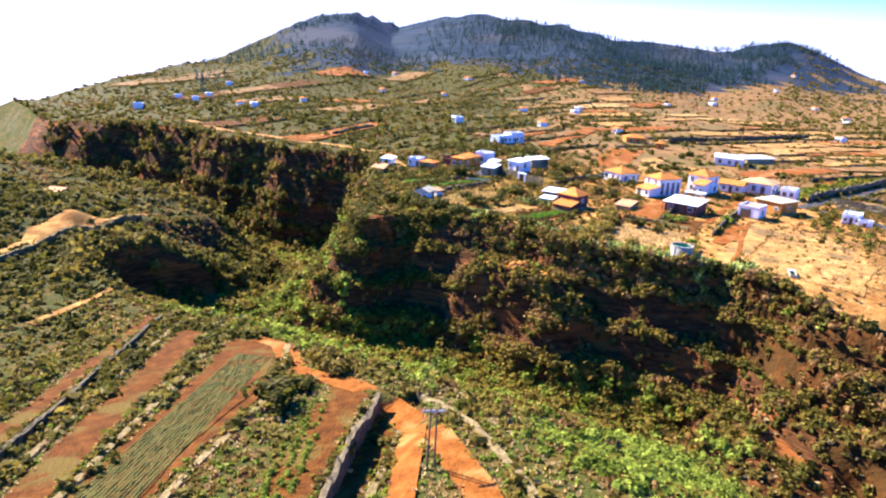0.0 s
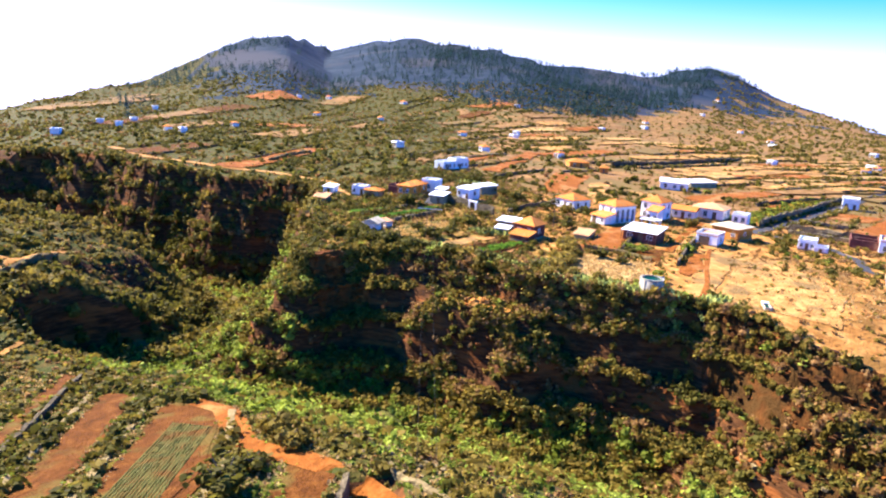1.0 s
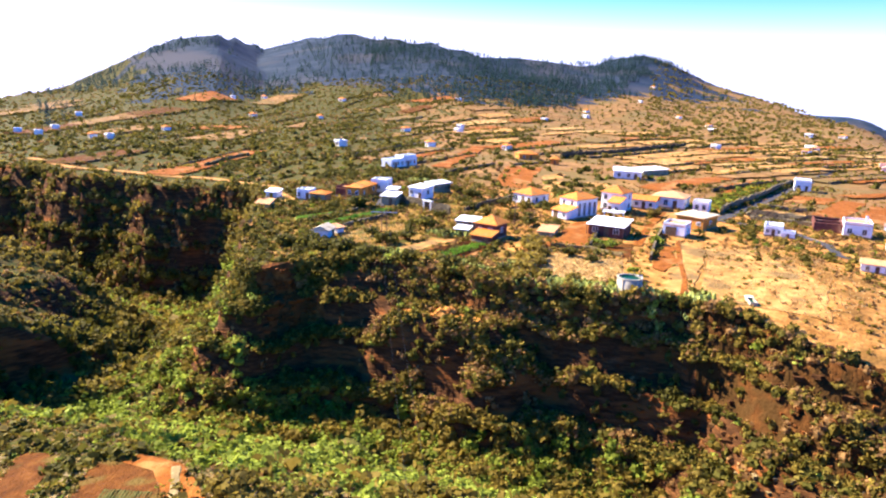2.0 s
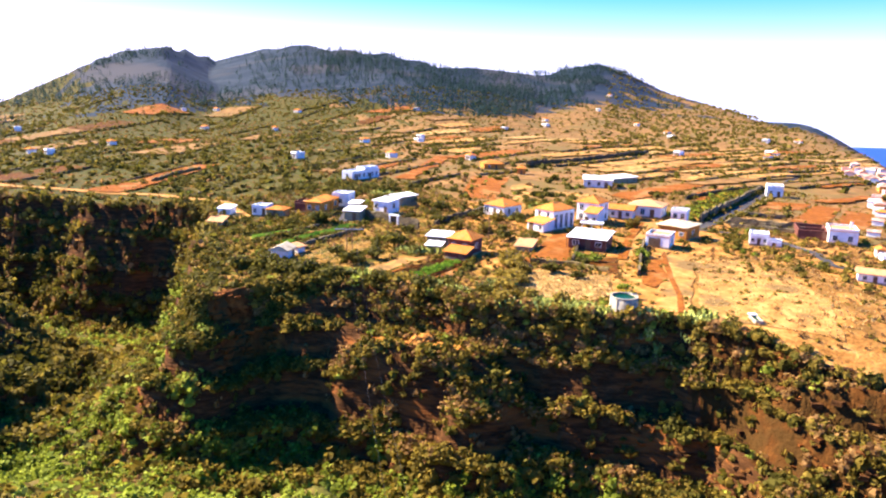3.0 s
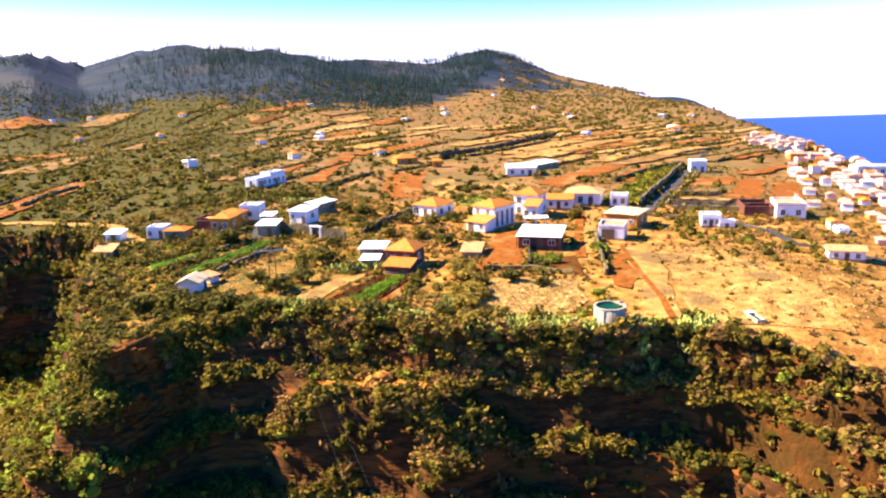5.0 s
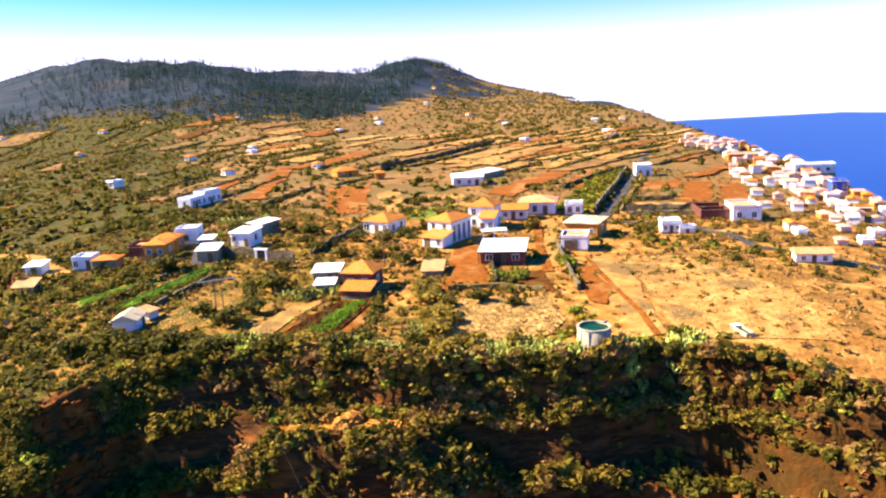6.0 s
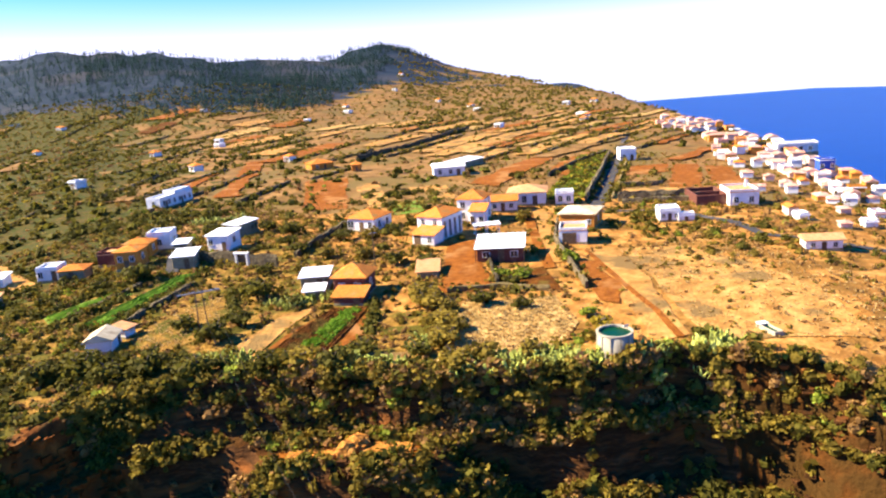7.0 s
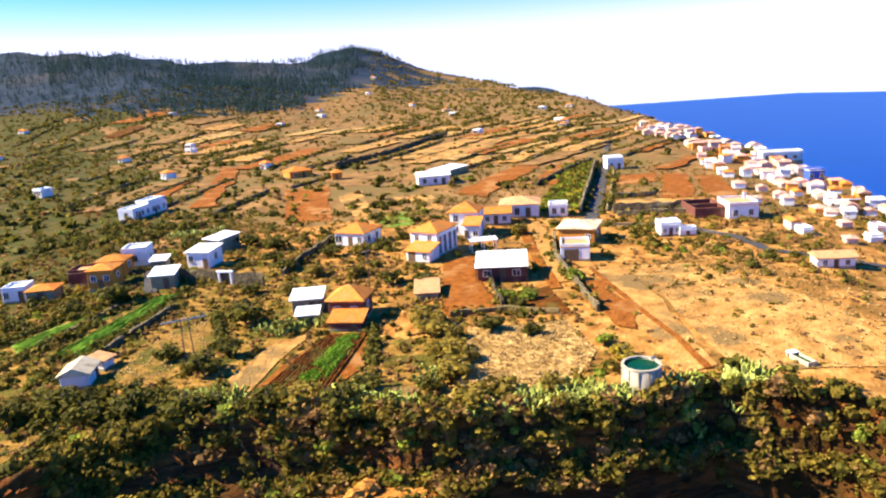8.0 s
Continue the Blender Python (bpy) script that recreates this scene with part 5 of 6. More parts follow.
def bank_in(p):
    return inside_distance(p[:, 0], p[:, 1], BANK)


BUSHES = [clump(48, s, leaf_size=0.27) for s in range(6)]
SMALL = [clump(34, s + 20, leaf_size=0.32) for s in range(6)]
TINY = [clump(12, s + 80, leaf_size=0.5) for s in range(6)]
FAR = [clump(12, s + 40, leaf_size=0.62) for s in range(6)]
THIN = [clump(7, s + 100, leaf_size=0.85)[:28] for s in range(6)]
PINES = [pine_form(s) for s in range(5)]
TUFTS = [tuft(s) for s in range(5)]
STONES = [boulder(s) for s in range(6)]

def bare_nose(p):
    """Whether a place lies on the bare red earth under the rim of the nose."""
    return np.hypot((p[:, 0] + 4.5) / 7.5, (p[:, 1] - 157.5) / 3.6) < 0.9 + 0.5 * grain(p[:, 0], p[:, 1], 3, 72) - 0.25 * grain(p[:, 0], p[:, 1], 0.7, 73)


LEDGE = [(16.4, 145.4), (19.8, 143.1), (22.4, 141), (24.6, 139), (26.6, 137.2)]
# gorge walls and floor
def steep(p):
    """How steep the ground is at each place."""
    z = height(p[:, 0], p[:, 1])
    return np.hypot(height(p[:, 0] + 0.4, p[:, 1]) - z, height(p[:, 0], p[:, 1] + 0.4) - z) / 0.4


p = spread(90000, -150, 100, 85, 345)
d = shelf_in(p)
p = p[(d < 3) & (d > -14) & (bank_in(p) < -2)]
p = p[~bare_nose(p)]
p = p[RNG.random(len(p)) < np.clip(steep(p) / 5, 0.05, 0.8) * np.where(p[:, 0] > 55, 0.3, np.where((p[:, 0] > -6) & (p[:, 1] < 180), 0.55, 1.0))]
cut = RNG.random(len(p)) + 0.3 * grain(p[:, 0], p[:, 1], 8, 63)
for lo, hi, mat, words in ((-1, 0.36, LEAF_DARK, "low dark creepers hanging on the gorge wall"), (0.36, 0.74, LEAF_OLIVE, "low olive creepers hanging on the gorge wall"), (0.8, 2, LEAF_DRY, "dry brown creepers hanging on the gorge wall")):
    q = p[(cut >= lo) & (cut < hi)]
    scatter("cliff_creepers", words, "creepers", mat, TINY, q, RNG.uniform(0.35, 0.95, len(q)) * np.where(q[:, 1] > 190, 1.6, 1.0), tall=(0.9, 1.7), sink=0.3)
p = spread(150000, -20, 92, 84, 172)
ring_d, step_d = rim_in(p[:, 0], p[:, 1])
face = ((ring_d > -1.1) & (ring_d < 0.4)) | ((step_d > 1.9) & (step_d < 3.3)) | ((step_d > 5.6) & (step_d < 7.3)) | ((step_d > 9.6) & (step_d < 11.5))


def on_ledge(p):
    """Whether a place lies on the bare earth ledge of the cliff."""
    near = np.full(len(p), 99.0)
    for (ax, ay), (bx, by) in zip(LEDGE, LEDGE[1:]):
        t = np.clip(((p[:, 0] - ax) * (bx - ax) + (p[:, 1] - ay) * (by - ay)) / ((bx - ax) ** 2 + (by - ay) ** 2), 0, 1)
        near = np.minimum(near, np.hypot(p[:, 0] - ax - t * (bx - ax), p[:, 1] - ay - t * (by - ay)))
    return near < 1.7


p = p[face & ~on_ledge(p) & ~bare_nose(p) & (bank_in(p) < -2) & (RNG.random(len(p)) < np.where(p[:, 0] > 56, 0.25, 0.8) * np.clip(0.75 + 1.5 * grain(p[:, 0], p[:, 1], 5, 67), 0.08, 1))]
cut = RNG.random(len(p)) + 0.35 * grain(p[:, 0], p[:, 1], 7, 66) - 0.3 * smooth((12 - p[:, 0]) / 8)
for lo, hi, mat, words in ((-1, 0.16, LEAF_DARK, "dark green bushes along the benches of the cliff"), (0.16, 0.5, LEAF_OLIVE, "olive bushes along the benches of the cliff"), (0.5, 0.76, LEAF_TAWNY, "tawny bushes along the benches of the cliff"), (0.76, 0.8, LEAF_LUSH, "bright green bushes along the benches of the cliff"), (0.8, 2, LEAF_DRY, "dry brown brush along the benches of the cliff")):
    q = p[(cut >= lo) & (cut < hi)]
    scatter("bench_bushes", words, "bushes", mat, BUSHES, q, RNG.uniform(0.35, 1.2, len(q)), tall=(0.8, 1.4), sink=0.2)
p = spread(42000, -150, 100, 85, 345)
d, b = shelf_in(p), bank_in(p)
wall = p[(d < 1.0) & (d > -20) & (b < -2) & ~(on_ledge(p) & (RNG.random(len(p)) < 0.95)) & ~(bare_nose(p) & (RNG.random(len(p)) < 0.8)) & (RNG.random(len(p)) < np.where(p[:, 0] > 52, 0.35, 0.85) * np.clip(0.75 + 1.3 * grain(p[:, 0], p[:, 1], 6.5, 68), 0.1, 1) * np.where(steep(p) > 1.6, 0.3, 1))]
lit = grain(wall[:, 0], wall[:, 1], 11, 51) + RNG.normal(0, 0.35, len(wall))
dark_wall, olive_wall, dry_wall = wall[lit < -0.3], wall[(lit >= -0.3) & (lit < 0.45)], wall[lit >= 0.45]
scatter("cliff_scrub", "dark green scrub clinging to the gorge wall", "scrub", LEAF_DARK, SMALL, dark_wall, RNG.uniform(0.5, 1.6, len(dark_wall)))
scatter("cliff_scrub", "olive scrub on the ledges of the gorge wall", "scrub", LEAF_OLIVE, SMALL, olive_wall, RNG.uniform(0.5, 1.4, len(olive_wall)))
scatter("cliff_scrub", "dry brown scrub on the gorge wall", "scrub", LEAF_DRY, SMALL, dry_wall, RNG.uniform(0.4, 1.1, len(dry_wall)))
flank = p[(p[:, 0] < -9 + 3 * grain(p[:, 0], p[:, 1], 7, 69)) & (p[:, 0] > -40) & (p[:, 1] < 205) & (p[:, 1] > 92) & (d < -2.5) & (b < -2)]
flank = flank[RNG.random(len(flank)) < 0.9]
scatter("gorge_bushes", "bright yellow-green bushes on the flank of the spur", "bushes", LEAF_LUSH, SMALL, flank[::2], RNG.uniform(0.5, 1.5, len(flank[::2])))
scatter("gorge_bushes", "fresh green bushes on the flank of the spur", "bushes", LEAF_GREEN, SMALL, flank[1::2], RNG.uniform(0.5, 1.4, len(flank[1::2])))
floor_p = p[(d < -11) & (b < -3) & (p[:, 0] < 46 + 8 * grain(p[:, 0], p[:, 1], 9, 52))]
floor_p = floor_p[RNG.random(len(floor_p)) < 0.42]
mix = grain(floor_p[:, 0], floor_p[:, 1], 16, 53) + RNG.normal(0, 0.3, len(floor_p))
scatter("gorge_bushes", "lush yellow-green bushes on the gorge floor", "bushes", LEAF_LUSH, SMALL, floor_p[mix > -0.25], RNG.uniform(0.5, 1.3, (mix > -0.25).sum()))
scatter("gorge_bushes", "olive bushes on the gorge floor", "bushes", LEAF_OLIVE, TINY, floor_p[mix <= -0.25], RNG.uniform(0.6, 1.6, (mix <= -0.25).sum()))
q = spread(7000, 34, 110, 50, 125)
q = q[(shelf_in(q) < -6) & (bank_in(q) < -2)]
scatter("dry_scrub", "sparse dry scrub on the russet slope", "scrub", LEAF_DRY, TINY, q[::16], RNG.uniform(0.3, 0.7, len(q[::16])))
scatter("dry_scrub", "low olive scrub on the russet slope", "scrub", LEAF_OLIVE, SMALL, q[1::8], RNG.uniform(0.3, 0.9, len(q[1::8])))
scatter("dry_scrub", "brownish green heath on the russet slope", "scrub", LEAF_HEATH, TINY, q[3::4], RNG.uniform(0.3, 1.0, len(q[3::4])))
scatter("dry_scrub", "dark scrub on the russet slope", "scrub", LEAF_DARK, TINY, q[5::8], RNG.uniform(0.4, 1.2, len(q[5::8])))
# bank below the track, facing the gorge
q = spread(5200, -50, 40, 40, 130)
q = free(q[(bank_in(q) < 1.5) & (bank_in(q) > -16)])
cut = RNG.random(len(q))
scatter("bank_scrub", "green scrub on the bank below the track", "scrub", LEAF_GREEN, SMALL, q[cut < 0.3], RNG.uniform(0.35, 0.9, (cut < 0.3).sum()))
scatter("bank_scrub", "olive scrub on the bank below the track", "scrub", LEAF_OLIVE, SMALL, q[(cut >= 0.3) & (cut < 0.65)], RNG.uniform(0.35, 1.0, ((cut >= 0.3) & (cut < 0.65)).sum()))
scatter("bank_scrub", "dry scrub on the bank below the track", "scrub", LEAF_DRY, SMALL, q[cut >= 0.8], RNG.uniform(0.3, 0.7, (cut >= 0.8).sum()))
lush = [(8, 66), (20, 78), (34, 92), (40, 84), (30, 66), (14, 52)]
q = spread(900, 8, 40, 52, 92)
q = q[inside_distance(q[:, 0], q[:, 1], lush) > 3 * RNG.random(len(q)) - 1]
scatter("bank_scrub", "lush green bushes below the track", "bushes", LEAF_LUSH, BUSHES, q[::2], RNG.uniform(0.4, 1.1, len(q[::2])))
scatter("bank_scrub", "fresh green bushes below the track", "bushes", LEAF_GREEN, BUSHES, q[1::2], RNG.uniform(0.4, 1.1, len(q[1::2])))
# grass and low plants between the terraces
q = spread(15000, -48, 14, 46, 118)
q = free(q[bank_in(q) > -3], -0.35)
cut = RNG.random(len(q)) + 0.3 * grain(q[:, 0], q[:, 1], 6, 71)
for lo, hi, mat, words in ((-1, 0.22, LEAF_OLIVE, "low olive plants between the terraces"), (0.22, 0.4, LEAF_GREEN, "low green plants between the terraces")):
    g = q[(cut >= lo) & (cut < hi)]
    scatter("low_plants", words, "plants", mat, TINY, g, RNG.uniform(0.15, 0.45, len(g)))
g = q[cut >= 0.4]
scatter("dry_grass", "tufts of dry grass between the terraces", "grass", GRASS_DRY, TUFTS, g, RNG.uniform(0.15, 0.4, len(g)), sink=0.0)
# the hillside on the near side
q = spread(46000, -230, 0, 30, 340)
q = free(q[bank_in(q) > -1], 0.2)
near = np.hypot(q[:, 0] + 6, q[:, 1] - 50)
q = q[RNG.random(len(q)) < np.clip(1.2 - near / 330, 0.35, 1)]
mix = grain(q[:, 0], q[:, 1], 18, 54) + 0.6 * grain(q[:, 0], q[:, 1], 6, 59) + RNG.normal(0, 0.4, len(q))
for lo, hi, mat, big, words in ((-9, -0.1, LEAF_DARK, 1.15, "dark green scrub on the hillside"), (-0.1, 0.45, LEAF_HEATH, 0.9, "brownish green heath on the hillside"), (0.45, 0.8, LEAF_OLIVE, 0.75, "olive scrub on the hillside"), (0.8, 9, LEAF_DRY, 0.6, "dry brown scrub on the hillside")):
    g = q[(mix >= lo) & (mix < hi)]
    scatter("hillside_scrub", words, "scrub", mat, TINY, g, RNG.uniform(0.4, 1.0, len(g)) * big * (0.75 + 0.0025 * np.hypot(g[:, 0], g[:, 1] - 40)))
# thickets on the spur and in the upper gorge
q = spread(7000, -125, -6, 128, 330)
d, b = shelf_in(q), bank_in(q)
q = q[((b < 6) & (b > -14) & (q[:, 1] > 132)) | ((d < 2) & (d > -16) & (q[:, 1] > 190))]
q = q[RNG.random(len(q)) < 0.65 + 0.5 * grain(q[:, 0], q[:, 1], 12, 64)]
mix = grain(q[:, 0], q[:, 1], 15, 65) + RNG.normal(0, 0.35, len(q))
for lo, hi, mat, words in ((-9, -0.25, LEAF_DARK, "dark green trees crowding the upper gorge"), (-0.25, 0.5, LEAF_HEATH, "brownish green bushes in the upper gorge"), (0.5, 9, LEAF_OLIVE, "olive bushes in the upper gorge")):
    g = q[(mix >= lo) & (mix < hi)]
    scatter("gorge_thicket", words, "thicket", mat, BUSHES, g, RNG.uniform(0.9, 2.1, len(g)), tall=(0.9, 1.6), sink=0.25)
# the shelf: thick along the rim and on its left, thin on the right
q = spread(12000, -20, 165, 108, 330)
d = shelf_in(q)
q, d = q[d > 0.5], d[d > 0.5]
thick = np.clip(1.1 - d / 9, 0, 1) * np.where(q[:, 0] < 62, 1, 0.35) + np.where(q[:, 0] < 60, 0.14, 0.06) + np.where((q[:, 0] < 14) & (q[:, 1] < 240), 0.25, 0.0) + np.where((q[:, 0] > 84) & (q[:, 1] < 180), 0.38, 0) + 0.45 * grain(q[:, 0], q[:, 1], 22, 55) - np.where((q[:, 0] > 52) & (q[:, 0] < 95) & (q[:, 1] < 160), 0.25, 0)
straw = inside_distance(q[:, 0], q[:, 1], [(46.9, 155.3), (57.3, 148.4), (52.9, 139.4), (42.4, 135.1), (36.9, 138.5), (32.9, 141.5)]) > 0
dry_left = inside_distance(q[:, 0], q[:, 1], [(8, 176.5), (19.5, 187), (25.9, 186.4), (21.5, 174), (13.5, 169.5), (9, 168.4)]) > 0
q, thick, straw, dry_left = (v[~bare_nose(q)] for v in (q, thick, straw, dry_left))
q = free(q[RNG.random(len(q)) < thick - 0.6 * straw - 0.5 * dry_left], 0.1)
mix = grain(q[:, 0], q[:, 1], 20, 56) + RNG.normal(0, 0.45, len(q)) + 0.009 * (q[:, 0] - 55) - 0.3 * (q[:, 0] < 18)
scatter("shelf_scrub", "dark green bushes among the fields", "bushes", LEAF_DARK, BUSHES, q[mix < -0.1], RNG.uniform(0.5, 1.6, (mix < -0.1).sum()))
scatter("shelf_scrub", "olive bushes among the fields", "bushes", LEAF_OLIVE, BUSHES, q[(mix >= -0.1) & (mix < 0.3)], RNG.uniform(0.4, 1.3, ((mix >= -0.1) & (mix < 0.3)).sum()))
scatter("shelf_scrub", "fresh green bushes among the fields", "bushes", LEAF_GREEN, SMALL, q[(mix >= 0.3) & (mix < 0.42)], RNG.uniform(0.35, 1.0, ((mix >= 0.3) & (mix < 0.42)).sum()))
scatter("shelf_scrub", "tawny bushes among the fields", "bushes", LEAF_TAWNY, SMALL, q[(mix >= 0.42) & (mix < 0.55)], RNG.uniform(0.4, 1.1, ((mix >= 0.42) & (mix < 0.55)).sum()))
scatter("shelf_scrub", "dry grassy scrub among the fields", "scrub", LEAF_DRY, SMALL, q[mix >= 0.55], RNG.uniform(0.3, 0.8, (mix >= 0.55).sum()))
q = spread(9000, 45, 190, 100, 250)
q = free(q[(shelf_in(q) > 1) & (RNG.random(len(q)) < 0.55 + 0.35 * grain(q[:, 0], q[:, 1], 12, 61))], -1.1)
cut = RNG.random(len(q))
scatter("low_scrub", "low dry scrub dotted over the fallow ground", "scrub", LEAF_DRY, TINY, q[cut < 0.5], RNG.uniform(0.18, 0.5, (cut < 0.5).sum()))
scatter("low_scrub", "low olive scrub dotted over the fallow ground", "scrub", LEAF_OLIVE, TINY, q[cut >= 0.5], RNG.uniform(0.18, 0.6, (cut >= 0.5).sum()))
q = spread(5000, -15, 60, 145, 260)
q = free(q[shelf_in(q) > 1], 0.1)
scatter("low_scrub", "low olive scrub between the terraces", "scrub", LEAF_OLIVE, TINY, q[::2], RNG.uniform(0.25, 0.75, len(q[::2])))
scatter("low_scrub", "low dry scrub between the terraces", "scrub", LEAF_DRY, TINY, q[1::2], RNG.uniform(0.2, 0.6, len(q[1::2])))
# hedges round the crop strips
for line in ([(26.5, 203.6), (16.6, 193), (7.4, 185.6), (3, 188.6)], [(-1, 203), (7.4, 206), (14, 205.4), (21, 205.2)], [(12, 199), (8, 196), (1, 193.4)], [(26, 188), (22, 176), (15, 169)], [(39, 166), (33, 156)]):
    q = np.concatenate([np.linspace(a, b, max(3, int(math.hypot(b[0] - a[0], b[1] - a[1]) / 0.55))) for a, b in zip(line, line[1:])])
    q = q + RNG.normal(0, 0.35, q.shape)
    scatter("hedge", "dark green hedge of bushes along a field edge", "hedge", LEAF_DARK, SMALL, q, RNG.uniform(0.45, 1.15, len(q)))
# shrubs of the strip beside the road
orchard = [(108, 203.6), (172, 255), (177, 251.5), (110, 197)]
q = spread(4000, 106, 178, 196, 256)
q = q[inside_distance(q[:, 0], q[:, 1], orchard) > -1.5]
scatter("orchard_shrubs", "rows of green shrubs beside the road", "shrubs", LEAF_GREEN, TINY, q[::2], RNG.uniform(0.4, 1.0, len(q[::2])))
scatter("orchard_shrubs", "yellow flowering shrubs beside the road", "shrubs", LEAF_GOLD, TINY, q[1::5], RNG.uniform(0.4, 0.9, len(q[1::5])))
scatter("orchard_shrubs", "dark green shrubs beside the road", "shrubs", LEAF_DARK, TINY, q[3::4], RNG.uniform(0.5, 1.2, len(q[3::4])))
# scrub along the walls
along = []
for line in WALL_LINES:
    for (ax, ay), (bx, by) in zip(line, line[1:]):
        n = int(math.hypot(bx - ax, by - ay) / 1.1)
        t = RNG.random(n)[:, None]
        along.append(np.array([[ax, ay]]) + t * np.array([[bx - ax, by - ay]]) + RNG.normal(0, 0.7, (n, 2)))
along = np.concatenate(along)
cut = RNG.random(len(along))
size = RNG.uniform(0.35, 0.95, len(along)) * (1 + np.hypot(along[:, 0], along[:, 1] - 60) / 500)
scatter("wall_scrub", "dark scrub growing along the stone walls", "scrub", LEAF_DARK, TINY, along[cut < 0.4], size[cut < 0.4])
scatter("wall_scrub", "olive scrub growing along the stone walls", "scrub", LEAF_OLIVE, TINY, along[(cut >= 0.4) & (cut < 0.75)], size[(cut >= 0.4) & (cut < 0.75)])
# the slope above and the land towards the sea
q = spread(52000, -330, 620, 235, 860)
bear, away = np.degrees(np.arctan2(q[:, 0] - PIVOT[0], q[:, 1] - PIVOT[1])), np.hypot(q[:, 0] - PIVOT[0], q[:, 1] - PIVOT[1])
edge = np.interp(bear, [s[0] for s in SKYLINE], [s[2] for s in SKYLINE])
q = free(q[(away < edge) & (shelf_in(q) > 1) & (bear < 60) & (RNG.random(len(q)) < np.where((bear < 14) & (away < 430), 0.75, np.where(bear < 24, 0.42, 0.15)))], 0.5)
cut = RNG.random(len(q)) + 0.25 * grain(q[:, 0], q[:, 1], 60, 57)
scatter("slope_trees", "scattered dark trees and shrubs on the terraced slope", "trees", LEAF_DARK, FAR, q[cut < 0.25], RNG.uniform(0.6, 1.9, (cut < 0.25).sum()))
scatter("slope_trees", "scattered brownish green shrubs on the terraced slope", "shrubs", LEAF_HEATH, FAR, q[(cut >= 0.25) & (cut < 0.6)], RNG.uniform(0.5, 1.4, ((cut >= 0.25) & (cut < 0.6)).sum()))
scatter("slope_trees", "scattered olive shrubs on the terraced slope", "shrubs", LEAF_OLIVE, FAR, q[(cut >= 0.6) & (cut < 0.8)], RNG.uniform(0.45, 1.1, ((cut >= 0.6) & (cut < 0.8)).sum()))
scatter("slope_trees", "scattered dry shrubs on the terraced slope", "shrubs", LEAF_DRY, FAR, q[cut >= 0.8], RNG.uniform(0.45, 1.1, (cut >= 0.8).sum()))
# woods on the mountain
q = spread(60000, -500, 1100, 450, 1500)
bear, away = np.degrees(np.arctan2(q[:, 0] - PIVOT[0], q[:, 1] - PIVOT[1])), np.hypot(q[:, 0] - PIVOT[0], q[:, 1] - PIVOT[1])
edge = np.interp(bear, [s[0] for s in SKYLINE], [s[2] for s in SKYLINE])
belt = (away > edge * (0.56 + 0.18 * smooth((bear - 25) / 8) + 0.09 * grain(q[:, 0], q[:, 1], 70, 75))) & (away < edge * 0.99) & (bear > -16) & (bear < 32 + 5 * grain(q[:, 0], q[:, 1], 60, 74))
thick = np.where(bear > 9, 0.6, 0.2) + 0.45 * grain(q[:, 0], q[:, 1], 90, 58) + 0.2 * smooth((away / edge - 0.9) / 0.1)
wood = q[belt & (RNG.random(len(q)) < thick + 0.25)][9500:24000]
q = q[belt & (RNG.random(len(q)) < thick)][:9500]
scatter("pine_wood", "low dark wood closing the gaps on the mountain", "woods", LEAF_PINE, THIN, wood, RNG.uniform(2.2, 4.6, len(wood)))
scatter("pine_wood", "dark pine wood covering the mountain", "woods", LEAF_PINE, PINES, q, RNG.uniform(5.0, 9.5, len(q)), sink=0.06)
q = spread(9000, 150, 1000, 400, 1300)
bear, away = np.degrees(np.arctan2(q[:, 0] - PIVOT[0], q[:, 1] - PIVOT[1])), np.hypot(q[:, 0] - PIVOT[0], q[:, 1] - PIVOT[1])
edge = np.interp(bear, [s[0] for s in SKYLINE], [s[2] for s in SKYLINE])
q = q[(bear > 31) & (bear < 46) & (away > 420) & (away < edge)][:2600]
scatter("slope_trees", "scattered dull green trees on the far brown ridge", "trees", LEAF_HEATH, FAR, q[::2], RNG.uniform(1.2, 2.6, len(q[::2])))
# dry grass
for ring, n in (([(46.9, 155.3), (57.3, 148.4), (52.9, 139.4), (42.4, 135.1), (36.9, 138.5), (32.9, 141.5)], 1700), ([(8, 176.5), (19.5, 187), (25.9, 186.4), (21.5, 174), (13.5, 169.5), (9, 168.4)], 500), ([(82.5, 160), (100, 150), (92, 122), (72, 113), (58.5, 125)], 1200)):
    r = np.array(ring)
    q = spread(n * 2, r[:, 0].min(), r[:, 0].max(), r[:, 1].min(), r[:, 1].max())
    q = q[inside_distance(q[:, 0], q[:, 1], ring) > 0][:n]
    scatter("dry_grass", "tufts of dry golden grass", "grass", GRASS_DRY, TUFTS, q, RNG.uniform(0.15, 0.38, len(q)), sink=0.0)
# stones
q = spread(900, 38, 62, 88, 112)
q = q[(shelf_in(q) < -8) & (bank_in(q) < -3)][:160]
scatter("boulders", "grey boulders on the russet slope", "boulders", PALE_STONE, STONES, q, RNG.uniform(0.2, 0.7, len(q)))
q = spread(4000, -30, 30, 50, 112)
q = free(q[(bank_in(q) < 3) & (bank_in(q) > -4)])[:420]
scatter("stones", "loose pale stones along the edge of the terraces", "stones", PALE_STONE, STONES, q, RNG.uniform(0.12, 0.4, len(q)))
q = spread(3000, 20, 90, 95, 165)
d = shelf_in(q)
q = q[(d < 0.5) & (d > -9)][:260]
scatter("outcrops", "brown rock outcrops on the gorge wall", "rocks", ROCK, STONES, q, RNG.uniform(0.4, 1.1, len(q)))
q = spread(40000, 50, 100, 78, 130)
q = q[(steep(q) > 1.3) & (shelf_in(q) < 1) & (shelf_in(q) > -16)][:200]
